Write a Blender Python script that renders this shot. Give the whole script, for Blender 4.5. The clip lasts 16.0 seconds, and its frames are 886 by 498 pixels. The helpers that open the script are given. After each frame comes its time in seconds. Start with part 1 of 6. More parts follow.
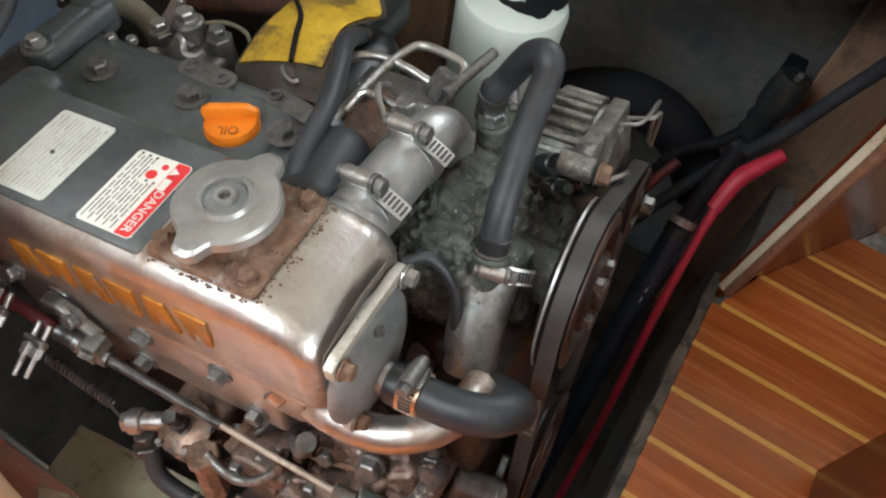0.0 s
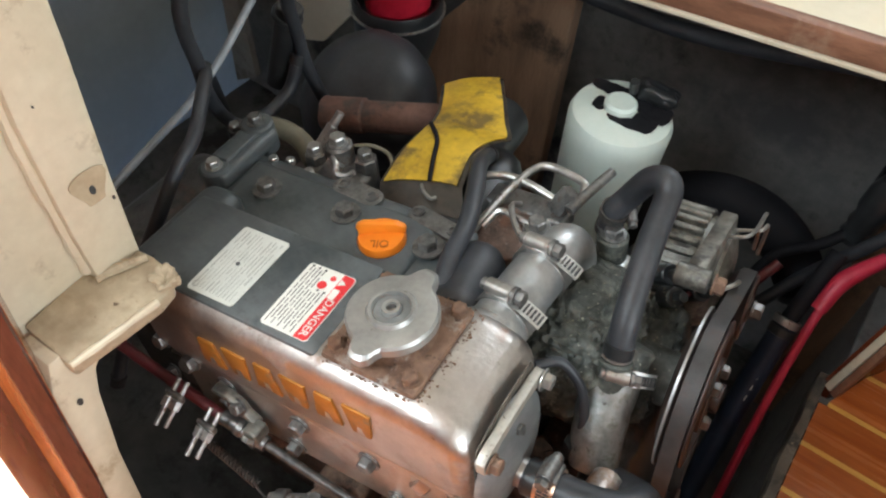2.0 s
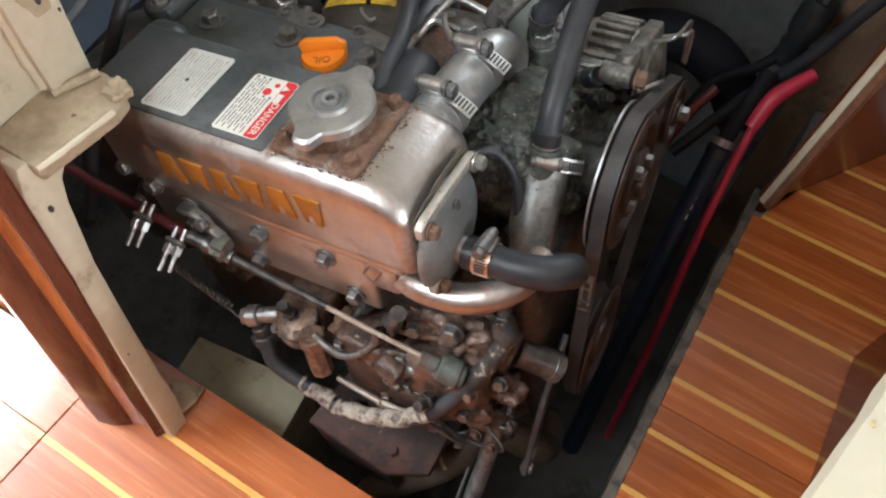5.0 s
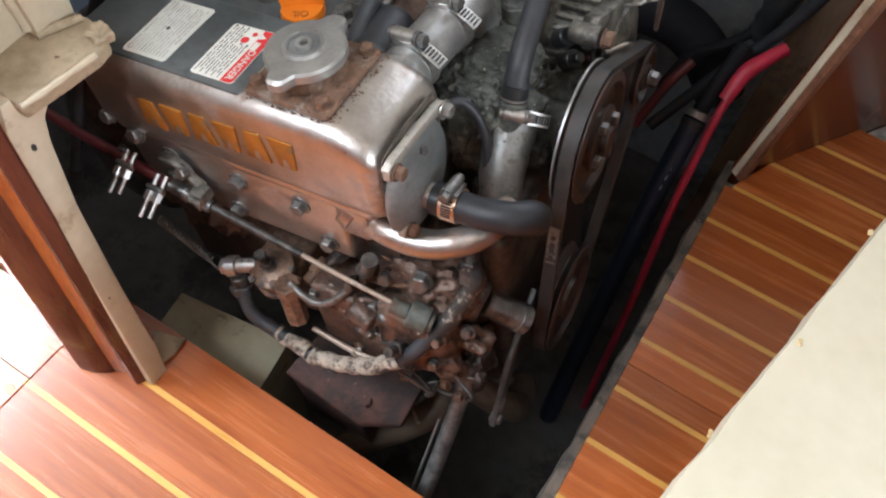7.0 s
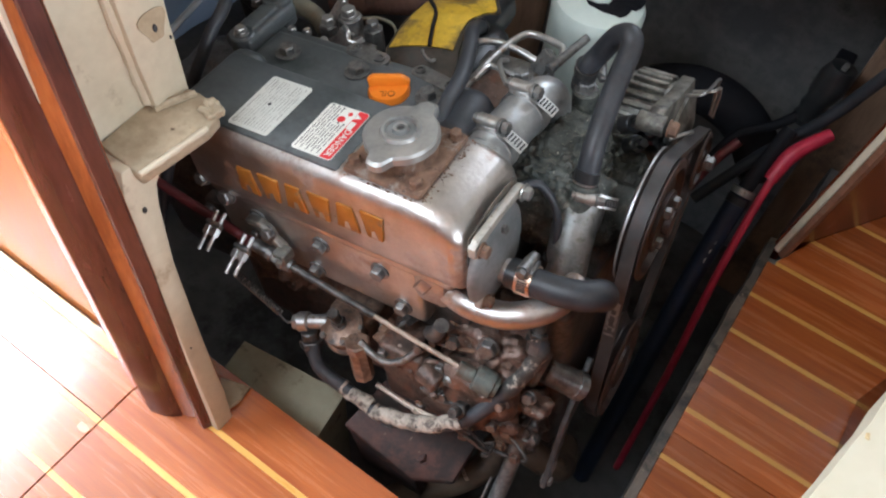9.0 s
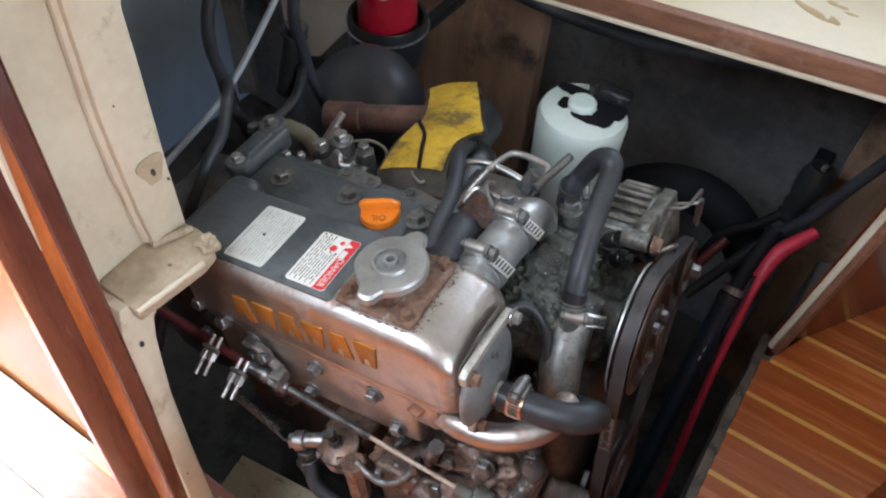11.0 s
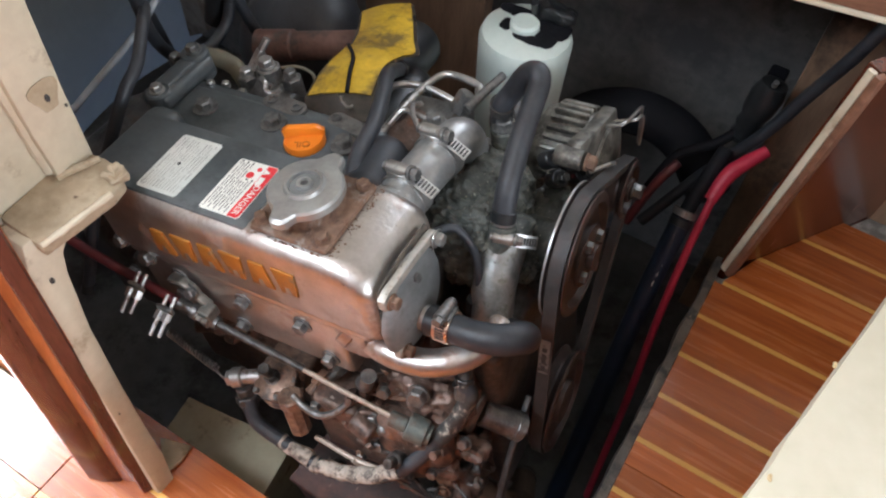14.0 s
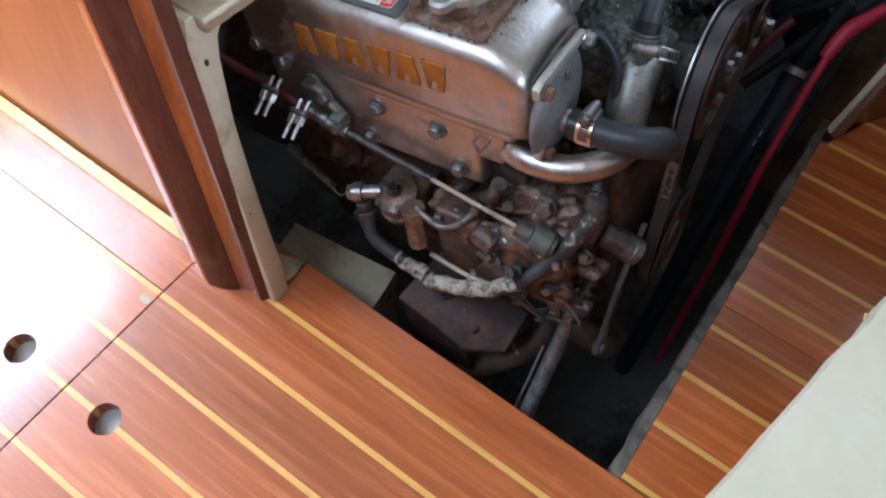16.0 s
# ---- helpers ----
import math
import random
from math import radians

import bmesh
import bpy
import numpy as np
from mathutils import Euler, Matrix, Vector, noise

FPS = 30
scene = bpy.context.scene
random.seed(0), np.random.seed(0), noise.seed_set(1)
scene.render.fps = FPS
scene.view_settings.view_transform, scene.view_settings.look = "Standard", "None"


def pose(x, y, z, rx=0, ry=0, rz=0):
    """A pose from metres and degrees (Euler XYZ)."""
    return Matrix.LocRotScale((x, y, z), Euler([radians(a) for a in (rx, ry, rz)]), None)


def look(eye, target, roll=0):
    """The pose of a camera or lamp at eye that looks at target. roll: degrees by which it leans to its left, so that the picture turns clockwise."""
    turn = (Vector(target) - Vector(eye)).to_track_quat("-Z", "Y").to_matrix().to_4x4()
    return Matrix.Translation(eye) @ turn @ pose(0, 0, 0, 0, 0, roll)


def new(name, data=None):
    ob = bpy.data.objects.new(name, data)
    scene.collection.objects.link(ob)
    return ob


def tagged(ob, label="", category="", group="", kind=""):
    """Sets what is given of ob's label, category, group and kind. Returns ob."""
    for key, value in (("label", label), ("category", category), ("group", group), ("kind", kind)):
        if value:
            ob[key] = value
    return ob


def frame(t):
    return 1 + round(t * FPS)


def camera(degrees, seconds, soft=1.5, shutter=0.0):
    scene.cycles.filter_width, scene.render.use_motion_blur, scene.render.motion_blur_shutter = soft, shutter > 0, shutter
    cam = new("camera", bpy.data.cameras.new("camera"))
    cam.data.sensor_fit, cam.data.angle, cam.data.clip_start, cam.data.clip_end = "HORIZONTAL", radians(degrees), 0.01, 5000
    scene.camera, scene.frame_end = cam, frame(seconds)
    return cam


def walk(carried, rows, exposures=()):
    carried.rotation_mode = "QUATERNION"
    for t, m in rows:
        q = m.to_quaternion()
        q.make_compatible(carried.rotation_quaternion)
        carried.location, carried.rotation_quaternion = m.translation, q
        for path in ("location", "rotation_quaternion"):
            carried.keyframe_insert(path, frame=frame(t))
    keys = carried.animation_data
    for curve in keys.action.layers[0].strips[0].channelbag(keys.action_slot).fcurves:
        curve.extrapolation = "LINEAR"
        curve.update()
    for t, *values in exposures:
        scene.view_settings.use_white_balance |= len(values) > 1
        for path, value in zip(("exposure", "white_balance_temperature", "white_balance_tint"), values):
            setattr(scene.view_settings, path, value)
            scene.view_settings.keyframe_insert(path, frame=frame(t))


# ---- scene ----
cam = camera(59.8, 16.0, soft=2.2)
METRES = 0.6
FIRST = pose(-0.1152, -0.0387, 0.7015, -57.091, -7.516, 31.435)
ROWS = [
    (0.0, 0.0, 0.0, 0.0, 0.0, 0.0, -0.0),
    (0.5, -0.0283, -0.0352, 0.0169, 1.05, 2.25, -0.33),
    (1.0, -0.0507, -0.0824, 0.0398, 2.7, 4.06, -0.49),
    (1.5, -0.0648, -0.1082, 0.0401, 4.69, 5.38, -0.81),
    (2.0, -0.0611, -0.1036, 0.0267, 5.66, 5.87, -1.07),
    (2.5, -0.0544, -0.1192, 0.0058, 6.04, 5.92, -1.28),
    (3.0, -0.0532, -0.1246, -0.0156, 6.23, 5.79, -1.14),
    (3.5, -0.039, -0.1204, -0.0298, 6.16, 5.26, -0.34),
    (4.0, -0.0334, -0.1345, -0.0507, 5.58, 4.15, 0.28),
    (4.5, -0.0307, -0.1351, -0.0766, 4.84, 1.03, 1.32),
    (5.0, -0.0105, -0.1674, -0.1084, 4.25, -1.15, 2.48),
    (7.5, 0.0242, -0.2064, -0.1714, 3.91, -1.64, 0.72),
    (8.0, 0.0091, -0.2281, -0.1653, 3.63, -0.77, -0.45),
    (8.5, -0.0292, -0.2678, -0.1567, 4.0, 0.39, -1.36),
    (9.0, -0.0516, -0.278, -0.1296, 4.97, 1.52, -1.23),
    (9.5, -0.0443, -0.2859, -0.1079, 5.6, 2.85, -0.72),
    (10.0, -0.0429, -0.2964, -0.0779, 6.01, 4.57, -0.02),
    (12.5, -0.0121, -0.2911, -0.0328, 4.56, 8.43, 1.29),
    (13.0, 0.033, -0.2705, -0.0441, 4.0, 6.68, 2.27),
    (13.5, 0.0466, -0.2617, -0.0641, 4.11, 4.97, 2.73),
    (14.0, 0.0485, -0.2573, -0.095, 4.48, 3.16, 2.4),
    (14.5, 0.0444, -0.2615, -0.1302, 4.7, 1.32, 2.44),
    (15.0, 0.0227, -0.2751, -0.1695, 5.09, 0.19, 1.69),
    (15.5, -0.0422, -0.2991, -0.2243, 6.01, -1.04, 0.11),
    (16.0, -0.0988, -0.2897, -0.2502, 6.71, -2.92, -0.8),
]
walk(cam, [(t, FIRST @ pose(METRES * x, METRES * y, METRES * z, 90 + pitch, roll, yaw)) for t, x, y, z, yaw, pitch, roll in ROWS],
     exposures=[(0.0, 0.70, 6500, 10), (3.0, 0.74, 6450, 11), (4.0, 0.69, 6450, 13), (5.0, 0.52, 6450, 13), (7.5, 0.46, 6300, 15), (9.0, 0.51, 6100, 14), (10.0, 0.57, 6000, 13), (12.5, 0.55, 5800, 13), (13.5, 0.59, 6100, 16), (14.5, 0.53, 6300, 15), (15.2, 0.39, 6350, 14), (15.5, 0.27, 6250, 14), (16.0, -0.05, 5450, 11)])

# ---- light ----
world = bpy.data.worlds.new("World")
scene.world = world
world.use_nodes = True
wn = world.node_tree
sky = wn.nodes.new("ShaderNodeTexSky")
sky.sky_type, sky.sun_disc = "NISHITA", False
sky.sun_elevation, sky.sun_rotation = radians(66), radians(190)
wn.links.new(sky.outputs[0], wn.nodes["Background"].inputs[0])
wn.nodes["Background"].inputs[1].default_value = 0.12

sun = new("sun", bpy.data.lights.new("sun", "SUN"))
sun.data.energy, sun.data.angle, sun.data.color = 3.4, radians(0.6), (1.0, 0.93, 0.82)
sun.matrix_world = look((-1.60, -0.45, 1.25), (-0.88, -0.22, 0.0))


def opening_lamp(name, eye, target, w, h, watts, colour):
    lamp = new(name, bpy.data.lights.new(name, "AREA"))
    lamp.data.shape, lamp.data.size, lamp.data.size_y = "RECTANGLE", w, h
    lamp.data.energy, lamp.data.color = watts, colour
    lamp.matrix_world = look(eye, target)
    return lamp


opening_lamp("companionway_daylight", (-1.59, -0.32, 1.16), (-0.30, -0.30, 0.35), 0.80, 0.62, 52.0, (0.86, 0.955, 1.0))
opening_lamp("skylight_daylight", (-0.72, -0.85, 1.54), (-0.50, -0.30, 0.0), 0.70, 0.70, 15.0, (0.82, 0.945, 1.0))
opening_lamp("portlight_daylight", (-0.25, 1.26, 1.10), (-0.25, 0.20, 0.20), 0.60, 0.24, 3.2, (0.84, 0.93, 1.0))
opening_lamp("side_portlight_daylight", (1.28, -0.25, 1.02), (-0.30, 0.10, 0.45), 0.70, 0.26, 10.5, (0.84, 0.94, 1.0))


# ---- materials ----
def surf(name, a, b, rough=0.5, metal=0.0, scale=14.0, bump=0.15, fine=220.0, dirt=None, dirt_at=0.62, dirt_scale=9.0, coat=0.0, stretch=(1, 1, 1), vary=0.0, spec=0.5, dirt_metal=0.0, speck=None):
    m = bpy.data.materials.new(name)
    m.use_nodes = True
    n, l = m.node_tree.nodes, m.node_tree.links
    p = n["Principled BSDF"]
    co = n.new("ShaderNodeTexCoord")
    mp = n.new("ShaderNodeMapping")
    mp.inputs["Scale"].default_value = stretch
    l.new(co.outputs["Object"], mp.inputs[0])
    big, small = n.new("ShaderNodeTexNoise"), n.new("ShaderNodeTexNoise")
    big.inputs["Scale"].default_value, big.inputs["Detail"].default_value = scale, 6
    small.inputs["Scale"].default_value, small.inputs["Detail"].default_value = fine, 4
    big.inputs["Roughness"].default_value = 0.65
    l.new(mp.outputs[0], big.inputs[0])
    l.new(mp.outputs[0], small.inputs[0])
    ramp = n.new("ShaderNodeValToRGB")
    ramp.color_ramp.elements[0].position, ramp.color_ramp.elements[1].position = 0.34, 0.68
    ramp.color_ramp.elements[0].color, ramp.color_ramp.elements[1].color = (*a, 1), (*b, 1)
    add = n.new("ShaderNodeMath")
    add.operation = "MULTIPLY_ADD"
    add.inputs[1].default_value = 0.25
    l.new(small.outputs[0], add.inputs[0])
    sub = n.new("ShaderNodeMath")
    sub.operation = "ADD"
    sub.inputs[1].default_value = -0.125
    l.new(big.outputs[0], sub.inputs[0])
    l.new(sub.outputs[0], add.inputs[2])
    l.new(add.outputs[0], ramp.inputs[0])
    colour = ramp.outputs[0]
    if vary:
        info = n.new("ShaderNodeObjectInfo")
        hsv = n.new("ShaderNodeHueSaturation")
        rng = n.new("ShaderNodeMapRange")
        rng.inputs[3].default_value, rng.inputs[4].default_value = 1 - vary, 1 + vary
        l.new(info.outputs["Random"], rng.inputs[0])
        l.new(rng.outputs[0], hsv.inputs["Value"])
        l.new(colour, hsv.inputs["Color"])
        colour = hsv.outputs[0]
    if dirt:
        spot = n.new("ShaderNodeTexNoise")
        spot.inputs["Scale"].default_value, spot.inputs["Detail"].default_value, spot.inputs["Roughness"].default_value = dirt_scale, 8, 0.7
        l.new(co.outputs["Object"], spot.inputs[0])
        edge = n.new("ShaderNodeValToRGB")
        edge.color_ramp.elements[0].position, edge.color_ramp.elements[1].position = dirt_at - 0.05, dirt_at + 0.06
        l.new(spot.outputs[0], edge.inputs[0])
        mix = n.new("ShaderNodeMix")
        mix.data_type = "RGBA"
        l.new(edge.outputs[0], mix.inputs["Factor"])
        l.new(colour, mix.inputs["A"])
        mix.inputs["B"].default_value = (*dirt, 1)
        colour = mix.outputs["Result"]
        if metal:
            mm = n.new("ShaderNodeMapRange")
            mm.inputs[3].default_value, mm.inputs[4].default_value = metal, dirt_metal
            l.new(edge.outputs[0], mm.inputs[0])
            l.new(mm.outputs[0], p.inputs["Metallic"])
    if speck:
        tint, at_scale, level = speck
        dots = n.new("ShaderNodeTexNoise")
        dots.inputs["Scale"].default_value, dots.inputs["Detail"].default_value, dots.inputs["Roughness"].default_value = at_scale, 5, 0.6
        l.new(co.outputs["Object"], dots.inputs[0])
        cut = n.new("ShaderNodeValToRGB")
        cut.color_ramp.elements[0].position, cut.color_ramp.elements[1].position = level, level + 0.05
        l.new(dots.outputs[0], cut.inputs[0])
        mix2 = n.new("ShaderNodeMix")
        mix2.data_type = "RGBA"
        l.new(cut.outputs[0], mix2.inputs["Factor"])
        l.new(colour, mix2.inputs["A"])
        mix2.inputs["B"].default_value = (*tint, 1)
        colour = mix2.outputs["Result"]
    l.new(colour, p.inputs["Base Color"])
    rr = n.new("ShaderNodeMapRange")
    rr.inputs[3].default_value, rr.inputs[4].default_value = max(rough - 0.12, 0.03), min(rough + 0.14, 1.0)
    l.new(big.outputs[0], rr.inputs[0])
    l.new(rr.outputs[0], p.inputs["Roughness"])
    if not (dirt and metal):
        p.inputs["Metallic"].default_value = metal
    p.inputs["Coat Weight"].default_value = coat
    p.inputs["Coat Roughness"].default_value = 0.12
    p.inputs["Specular IOR Level"].default_value = spec
    if bump:
        bp = n.new("ShaderNodeBump")
        bp.inputs["Strength"].default_value, bp.inputs["Distance"].default_value = bump, 0.002
        l.new(add.outputs[0], bp.inputs["Height"])
        l.new(bp.outputs[0], p.inputs["Normal"])
    return m


RUST = (0.13, 0.045, 0.02)
M_CAST = surf("silver engine paint", (0.43, 0.40, 0.375), (0.60, 0.57, 0.54), 0.38, 0.97, 26, 0.5, 260, (0.23, 0.125, 0.072), 0.61, 16, speck=((0.18, 0.12, 0.08), 90, 0.69))
M_PALE = surf("dusty pale steel", (0.30, 0.235, 0.185), (0.54, 0.45, 0.37), 0.5, 0.3, 60, 0.4, 220, (0.14, 0.09, 0.065), 0.60, 60)
M_SHELL = surf("weathered silver paint", (0.33, 0.34, 0.34), (0.50, 0.505, 0.50), 0.36, 0.75, 40, 0.35, 220, (0.17, 0.16, 0.14), 0.62, 30, speck=((0.09, 0.085, 0.075), 120, 0.69))
M_MOTTLE = surf("mottled silver paint", (0.18, 0.185, 0.18), (0.38, 0.38, 0.365), 0.42, 0.7, 60, 0.6, 220, (0.13, 0.12, 0.10), 0.57, 60, speck=((0.08, 0.07, 0.06), 170, 0.64))
M_COVER = surf("grey engine paint", (0.065, 0.075, 0.078), (0.125, 0.137, 0.14), 0.42, 0.2, 14, 0.2, 220, (0.035, 0.045, 0.042), 0.60, 11, speck=((0.03, 0.03, 0.028), 120, 0.68))
M_GREASY = surf("greasy cast iron", (0.022, 0.020, 0.019), (0.115, 0.106, 0.098), 0.36, 0.4, 60, 0.8, 220, (0.10, 0.045, 0.026), 0.60, 34, speck=((0.26, 0.24, 0.21), 180, 0.685))
M_RUSTY = surf("rusty painted iron", (0.042, 0.028, 0.022), (0.205, 0.13, 0.10), 0.40, 0.4, 70, 1.0, 260, (0.15, 0.06, 0.032), 0.60, 40, speck=((0.36, 0.31, 0.27), 180, 0.64))
M_CRUST = surf("corroded alloy", (0.016, 0.019, 0.016), (0.10, 0.105, 0.092), 0.6, 0.1, 60, 1.0, 230, (0.17, 0.17, 0.14), 0.58, 40, speck=((0.40, 0.39, 0.31), 300, 0.645))
M_RUST = surf("flaking rust", (0.09, 0.045, 0.028), (0.25, 0.145, 0.09), 0.72, 0.0, 60, 0.9, 220, (0.30, 0.27, 0.24), 0.60, 38, speck=((0.06, 0.03, 0.018), 150, 0.62))
M_STEEL = surf("zinc plated steel", (0.34, 0.335, 0.32), (0.54, 0.53, 0.51), 0.34, 0.88, 50, 0.25, 300, (0.14, 0.10, 0.065), 0.60, 70)
M_BOLT = surf("worn bolt steel", (0.11, 0.108, 0.104), (0.28, 0.275, 0.265), 0.38, 0.7, 70, 0.4, 300, (0.09, 0.055, 0.032), 0.60, 70)
M_RUBBER = surf("black rubber", (0.018, 0.020, 0.024), (0.042, 0.044, 0.050), 0.47, 0.0, 30, 0.2, 300, (0.055, 0.05, 0.045), 0.64, 34)
M_BELT = surf("worn belt rubber", (0.026, 0.024, 0.024), (0.060, 0.055, 0.052), 0.55, 0.0, 40, 0.3, 240, (0.05, 0.026, 0.022), 0.60, 20)
M_PULLEY = surf("rusty pulley paint", (0.030, 0.024, 0.023), (0.080, 0.055, 0.048), 0.42, 0.3, 30, 0.4, 220, (0.085, 0.036, 0.026), 0.60, 24)
M_ORANGE = surf("orange plastic", (0.80, 0.20, 0.012), (0.88, 0.26, 0.02), 0.36, 0.0, 20, 0.05, 220)
M_GOLD = surf("orange raised paint", (0.33, 0.125, 0.016), (0.43, 0.175, 0.03), 0.42, 0.4, 40, 0.3, 260, (0.17, 0.10, 0.05), 0.58, 60)
M_CAP = surf("dull pressed steel", (0.30, 0.30, 0.29), (0.44, 0.44, 0.42), 0.42, 0.7, 30, 0.15, 260, (0.26, 0.10, 0.06), 0.70, 30, speck=((0.14, 0.10, 0.08), 140, 0.68))
M_PLATE = surf("printed aluminium", (0.62, 0.63, 0.58), (0.74, 0.75, 0.70), 0.45, 0.1, 30, 0.06, 300, (0.25, 0.25, 0.22), 0.74, 60)
M_LABEL = surf("white sticker", (0.74, 0.73, 0.66), (0.82, 0.81, 0.75), 0.5, 0.0, 30, 0.04, 300, (0.45, 0.42, 0.36), 0.74, 50)
M_RED = surf("red print", (0.68, 0.03, 0.035), (0.76, 0.045, 0.05), 0.5, 0.0, 40, 0.03)
M_GREYINK = surf("grey print", (0.16, 0.155, 0.14), (0.30, 0.29, 0.26), 0.6, 0.0, 160, 0.0)
M_INK = surf("black print", (0.03, 0.03, 0.03), (0.06, 0.06, 0.06), 0.6, 0.0, 60, 0.0)
M_YELLOW = surf("dirty yellow plastic", (0.42, 0.26, 0.018), (0.72, 0.47, 0.04), 0.38, 0.0, 26, 0.2, 180, (0.17, 0.11, 0.03), 0.55, 22)
M_FILM = surf("grimy clear film", (0.026, 0.022, 0.019), (0.065, 0.055, 0.044), 0.22, 0.0, 30, 0.3, 180, (0.016, 0.014, 0.012), 0.6, 30)
M_TAGINK = surf("faded tag print", (0.09, 0.06, 0.014), (0.17, 0.11, 0.02), 0.5, scale=200)
M_BAND = surf("bright band steel", (0.48, 0.48, 0.46), (0.66, 0.66, 0.64), 0.36, 0.9, 60, 0.1, 300)
M_FLANGE = surf("pale stained alloy", (0.34, 0.32, 0.28), (0.52, 0.49, 0.43), 0.5, 0.5, 50, 0.5, 220, (0.16, 0.12, 0.08), 0.60, 60, speck=((0.09, 0.07, 0.05), 150, 0.66))
M_WHITE = surf("translucent white plastic", (0.62, 0.72, 0.66), (0.72, 0.80, 0.74), 0.45, 0.0, 9, 0.05, 160)
M_BLACK = surf("sooty sound insulation", (0.14, 0.138, 0.14), (0.33, 0.31, 0.29), 0.7, 0.0, 5, 0.6, 60, (0.07, 0.07, 0.072), 0.56, 5)
M_DULLBLACK = surf("dull black rubber", (0.006, 0.006, 0.008), (0.014, 0.014, 0.017), 0.75, 0.0, 20, 0.3, 120, spec=0.2)
M_BILGE = surf("oily grey bilge", (0.11, 0.108, 0.106), (0.24, 0.232, 0.222), 0.5, 0.0, 6, 0.5, 60, (0.06, 0.055, 0.05), 0.56, 7)
M_DRAIN = surf("brown bilge pipe", (0.055, 0.036, 0.022), (0.11, 0.075, 0.05), 0.6, 0.0, 14, 0.3, 120, (0.03, 0.02, 0.014), 0.56, 20)
M_MARK = surf("worn belt print", (0.16, 0.15, 0.145), (0.30, 0.285, 0.27), 0.6, 0.0, 60, 0.3, 220, (0.06, 0.055, 0.05), 0.56, 60)
M_STRAP = surf("dark grey steel", (0.040, 0.043, 0.044), (0.11, 0.115, 0.116), 0.4, 0.5, 40, 0.4, 220, (0.06, 0.045, 0.036), 0.6, 40)
M_VERDI = surf("grey-green painted iron", (0.06, 0.072, 0.066), (0.16, 0.175, 0.155), 0.5, 0.3, 40, 0.6, 220, (0.10, 0.055, 0.035), 0.58, 45)
# hull grey, lightened and blued so that lens haze sits in the colour
M_GREYP = surf("grey hull with haze tint", (0.46, 0.50, 0.54), (0.58, 0.62, 0.66), 0.6, 0.0, 3, 0.3, 60, (0.27, 0.28, 0.29), 0.62, 3)
M_BOARDW = surf("worn cream board paint", (0.43, 0.385, 0.28), (0.53, 0.485, 0.38), 0.45, 0.0, 3, 0.12, 90, (0.37, 0.31, 0.20), 0.66, 7, speck=((0.28, 0.20, 0.12), 60, 0.735))
M_BLACKP = surf("black plastic", (0.012, 0.013, 0.014), (0.026, 0.027, 0.028), 0.35, 0.0, 30, 0.08, 260)
M_REDC = surf("red cable sheath", (0.40, 0.018, 0.042), (0.56, 0.035, 0.075), 0.45, 0.0, 30, 0.06, 200, (0.20, 0.014, 0.026), 0.62, 16)
M_DARKRED = surf("dark red cable sheath", (0.07, 0.012, 0.014), (0.15, 0.022, 0.026), 0.5, 0.0, 30, 0.1, 200)
M_BLUE = surf("dark blue hose", (0.006, 0.012, 0.026), (0.012, 0.023, 0.05), 0.42, 0.0, 30, 0.1, 200)
# steel band; the sole's orange reflected light is put into its colour
M_WARMBAND = surf("steel band with warm reflection tint", (0.60, 0.40, 0.27), (0.72, 0.52, 0.38), 0.28, 0.9, 40, 0.1, 220, (0.40, 0.24, 0.15), 0.6, 60)
M_CREAM = surf("chipped cream paint", (0.54, 0.46, 0.33), (0.70, 0.62, 0.47), 0.5, 0.0, 7, 0.4, 120, (0.36, 0.27, 0.17), 0.64, 16, speck=((0.28, 0.20, 0.12), 80, 0.72))
M_CREAMD = surf("dirty cream paint", (0.34, 0.268, 0.175), (0.55, 0.455, 0.32), 0.6, 0.0, 24, 0.6, 130, (0.22, 0.16, 0.095), 0.59, 24, speck=((0.14, 0.095, 0.06), 110, 0.68))
M_CREAM2 = surf("cream gelcoat", (0.49, 0.405, 0.25), (0.57, 0.48, 0.315), 0.35, 0.0, 3, 0.06, 90, (0.50, 0.40, 0.24), 0.78, 16, speck=((0.30, 0.22, 0.13), 60, 0.76))
M_BARE = surf("bare worn wood", (0.07, 0.058, 0.046), (0.19, 0.155, 0.12), 0.85, 0.0, 30, 0.8, 140, (0.03, 0.027, 0.024), 0.53, 34, stretch=(1, 0.35, 1), speck=((0.44, 0.36, 0.24), 120, 0.66))
M_SOLE = surf("varnished teak", (0.255, 0.055, 0.012), (0.445, 0.122, 0.027), 0.25, 0.0, 5, 0.07, 45, (0.16, 0.038, 0.012), 0.65, 5, coat=0.35, stretch=(0.8, 16, 16), vary=0.2)
M_HOLLY = surf("yellow holly strip", (0.55, 0.27, 0.055), (0.66, 0.36, 0.085), 0.3, 0.0, 8, 0.04, 60, coat=0.3, stretch=(1.2, 14, 14))
M_MAHOG = surf("varnished mahogany", (0.065, 0.013, 0.007), (0.17, 0.038, 0.013), 0.22, 0.0, 6, 0.05, 50, (0.045, 0.013, 0.009), 0.56, 4, coat=0.5, stretch=(9, 9, 0.7))
M_JAMB = surf("orange varnished mahogany", (0.20, 0.046, 0.014), (0.40, 0.115, 0.030), 0.2, 0.0, 6, 0.05, 50, (0.13, 0.03, 0.012), 0.62, 4, coat=0.5, stretch=(9, 9, 0.7))
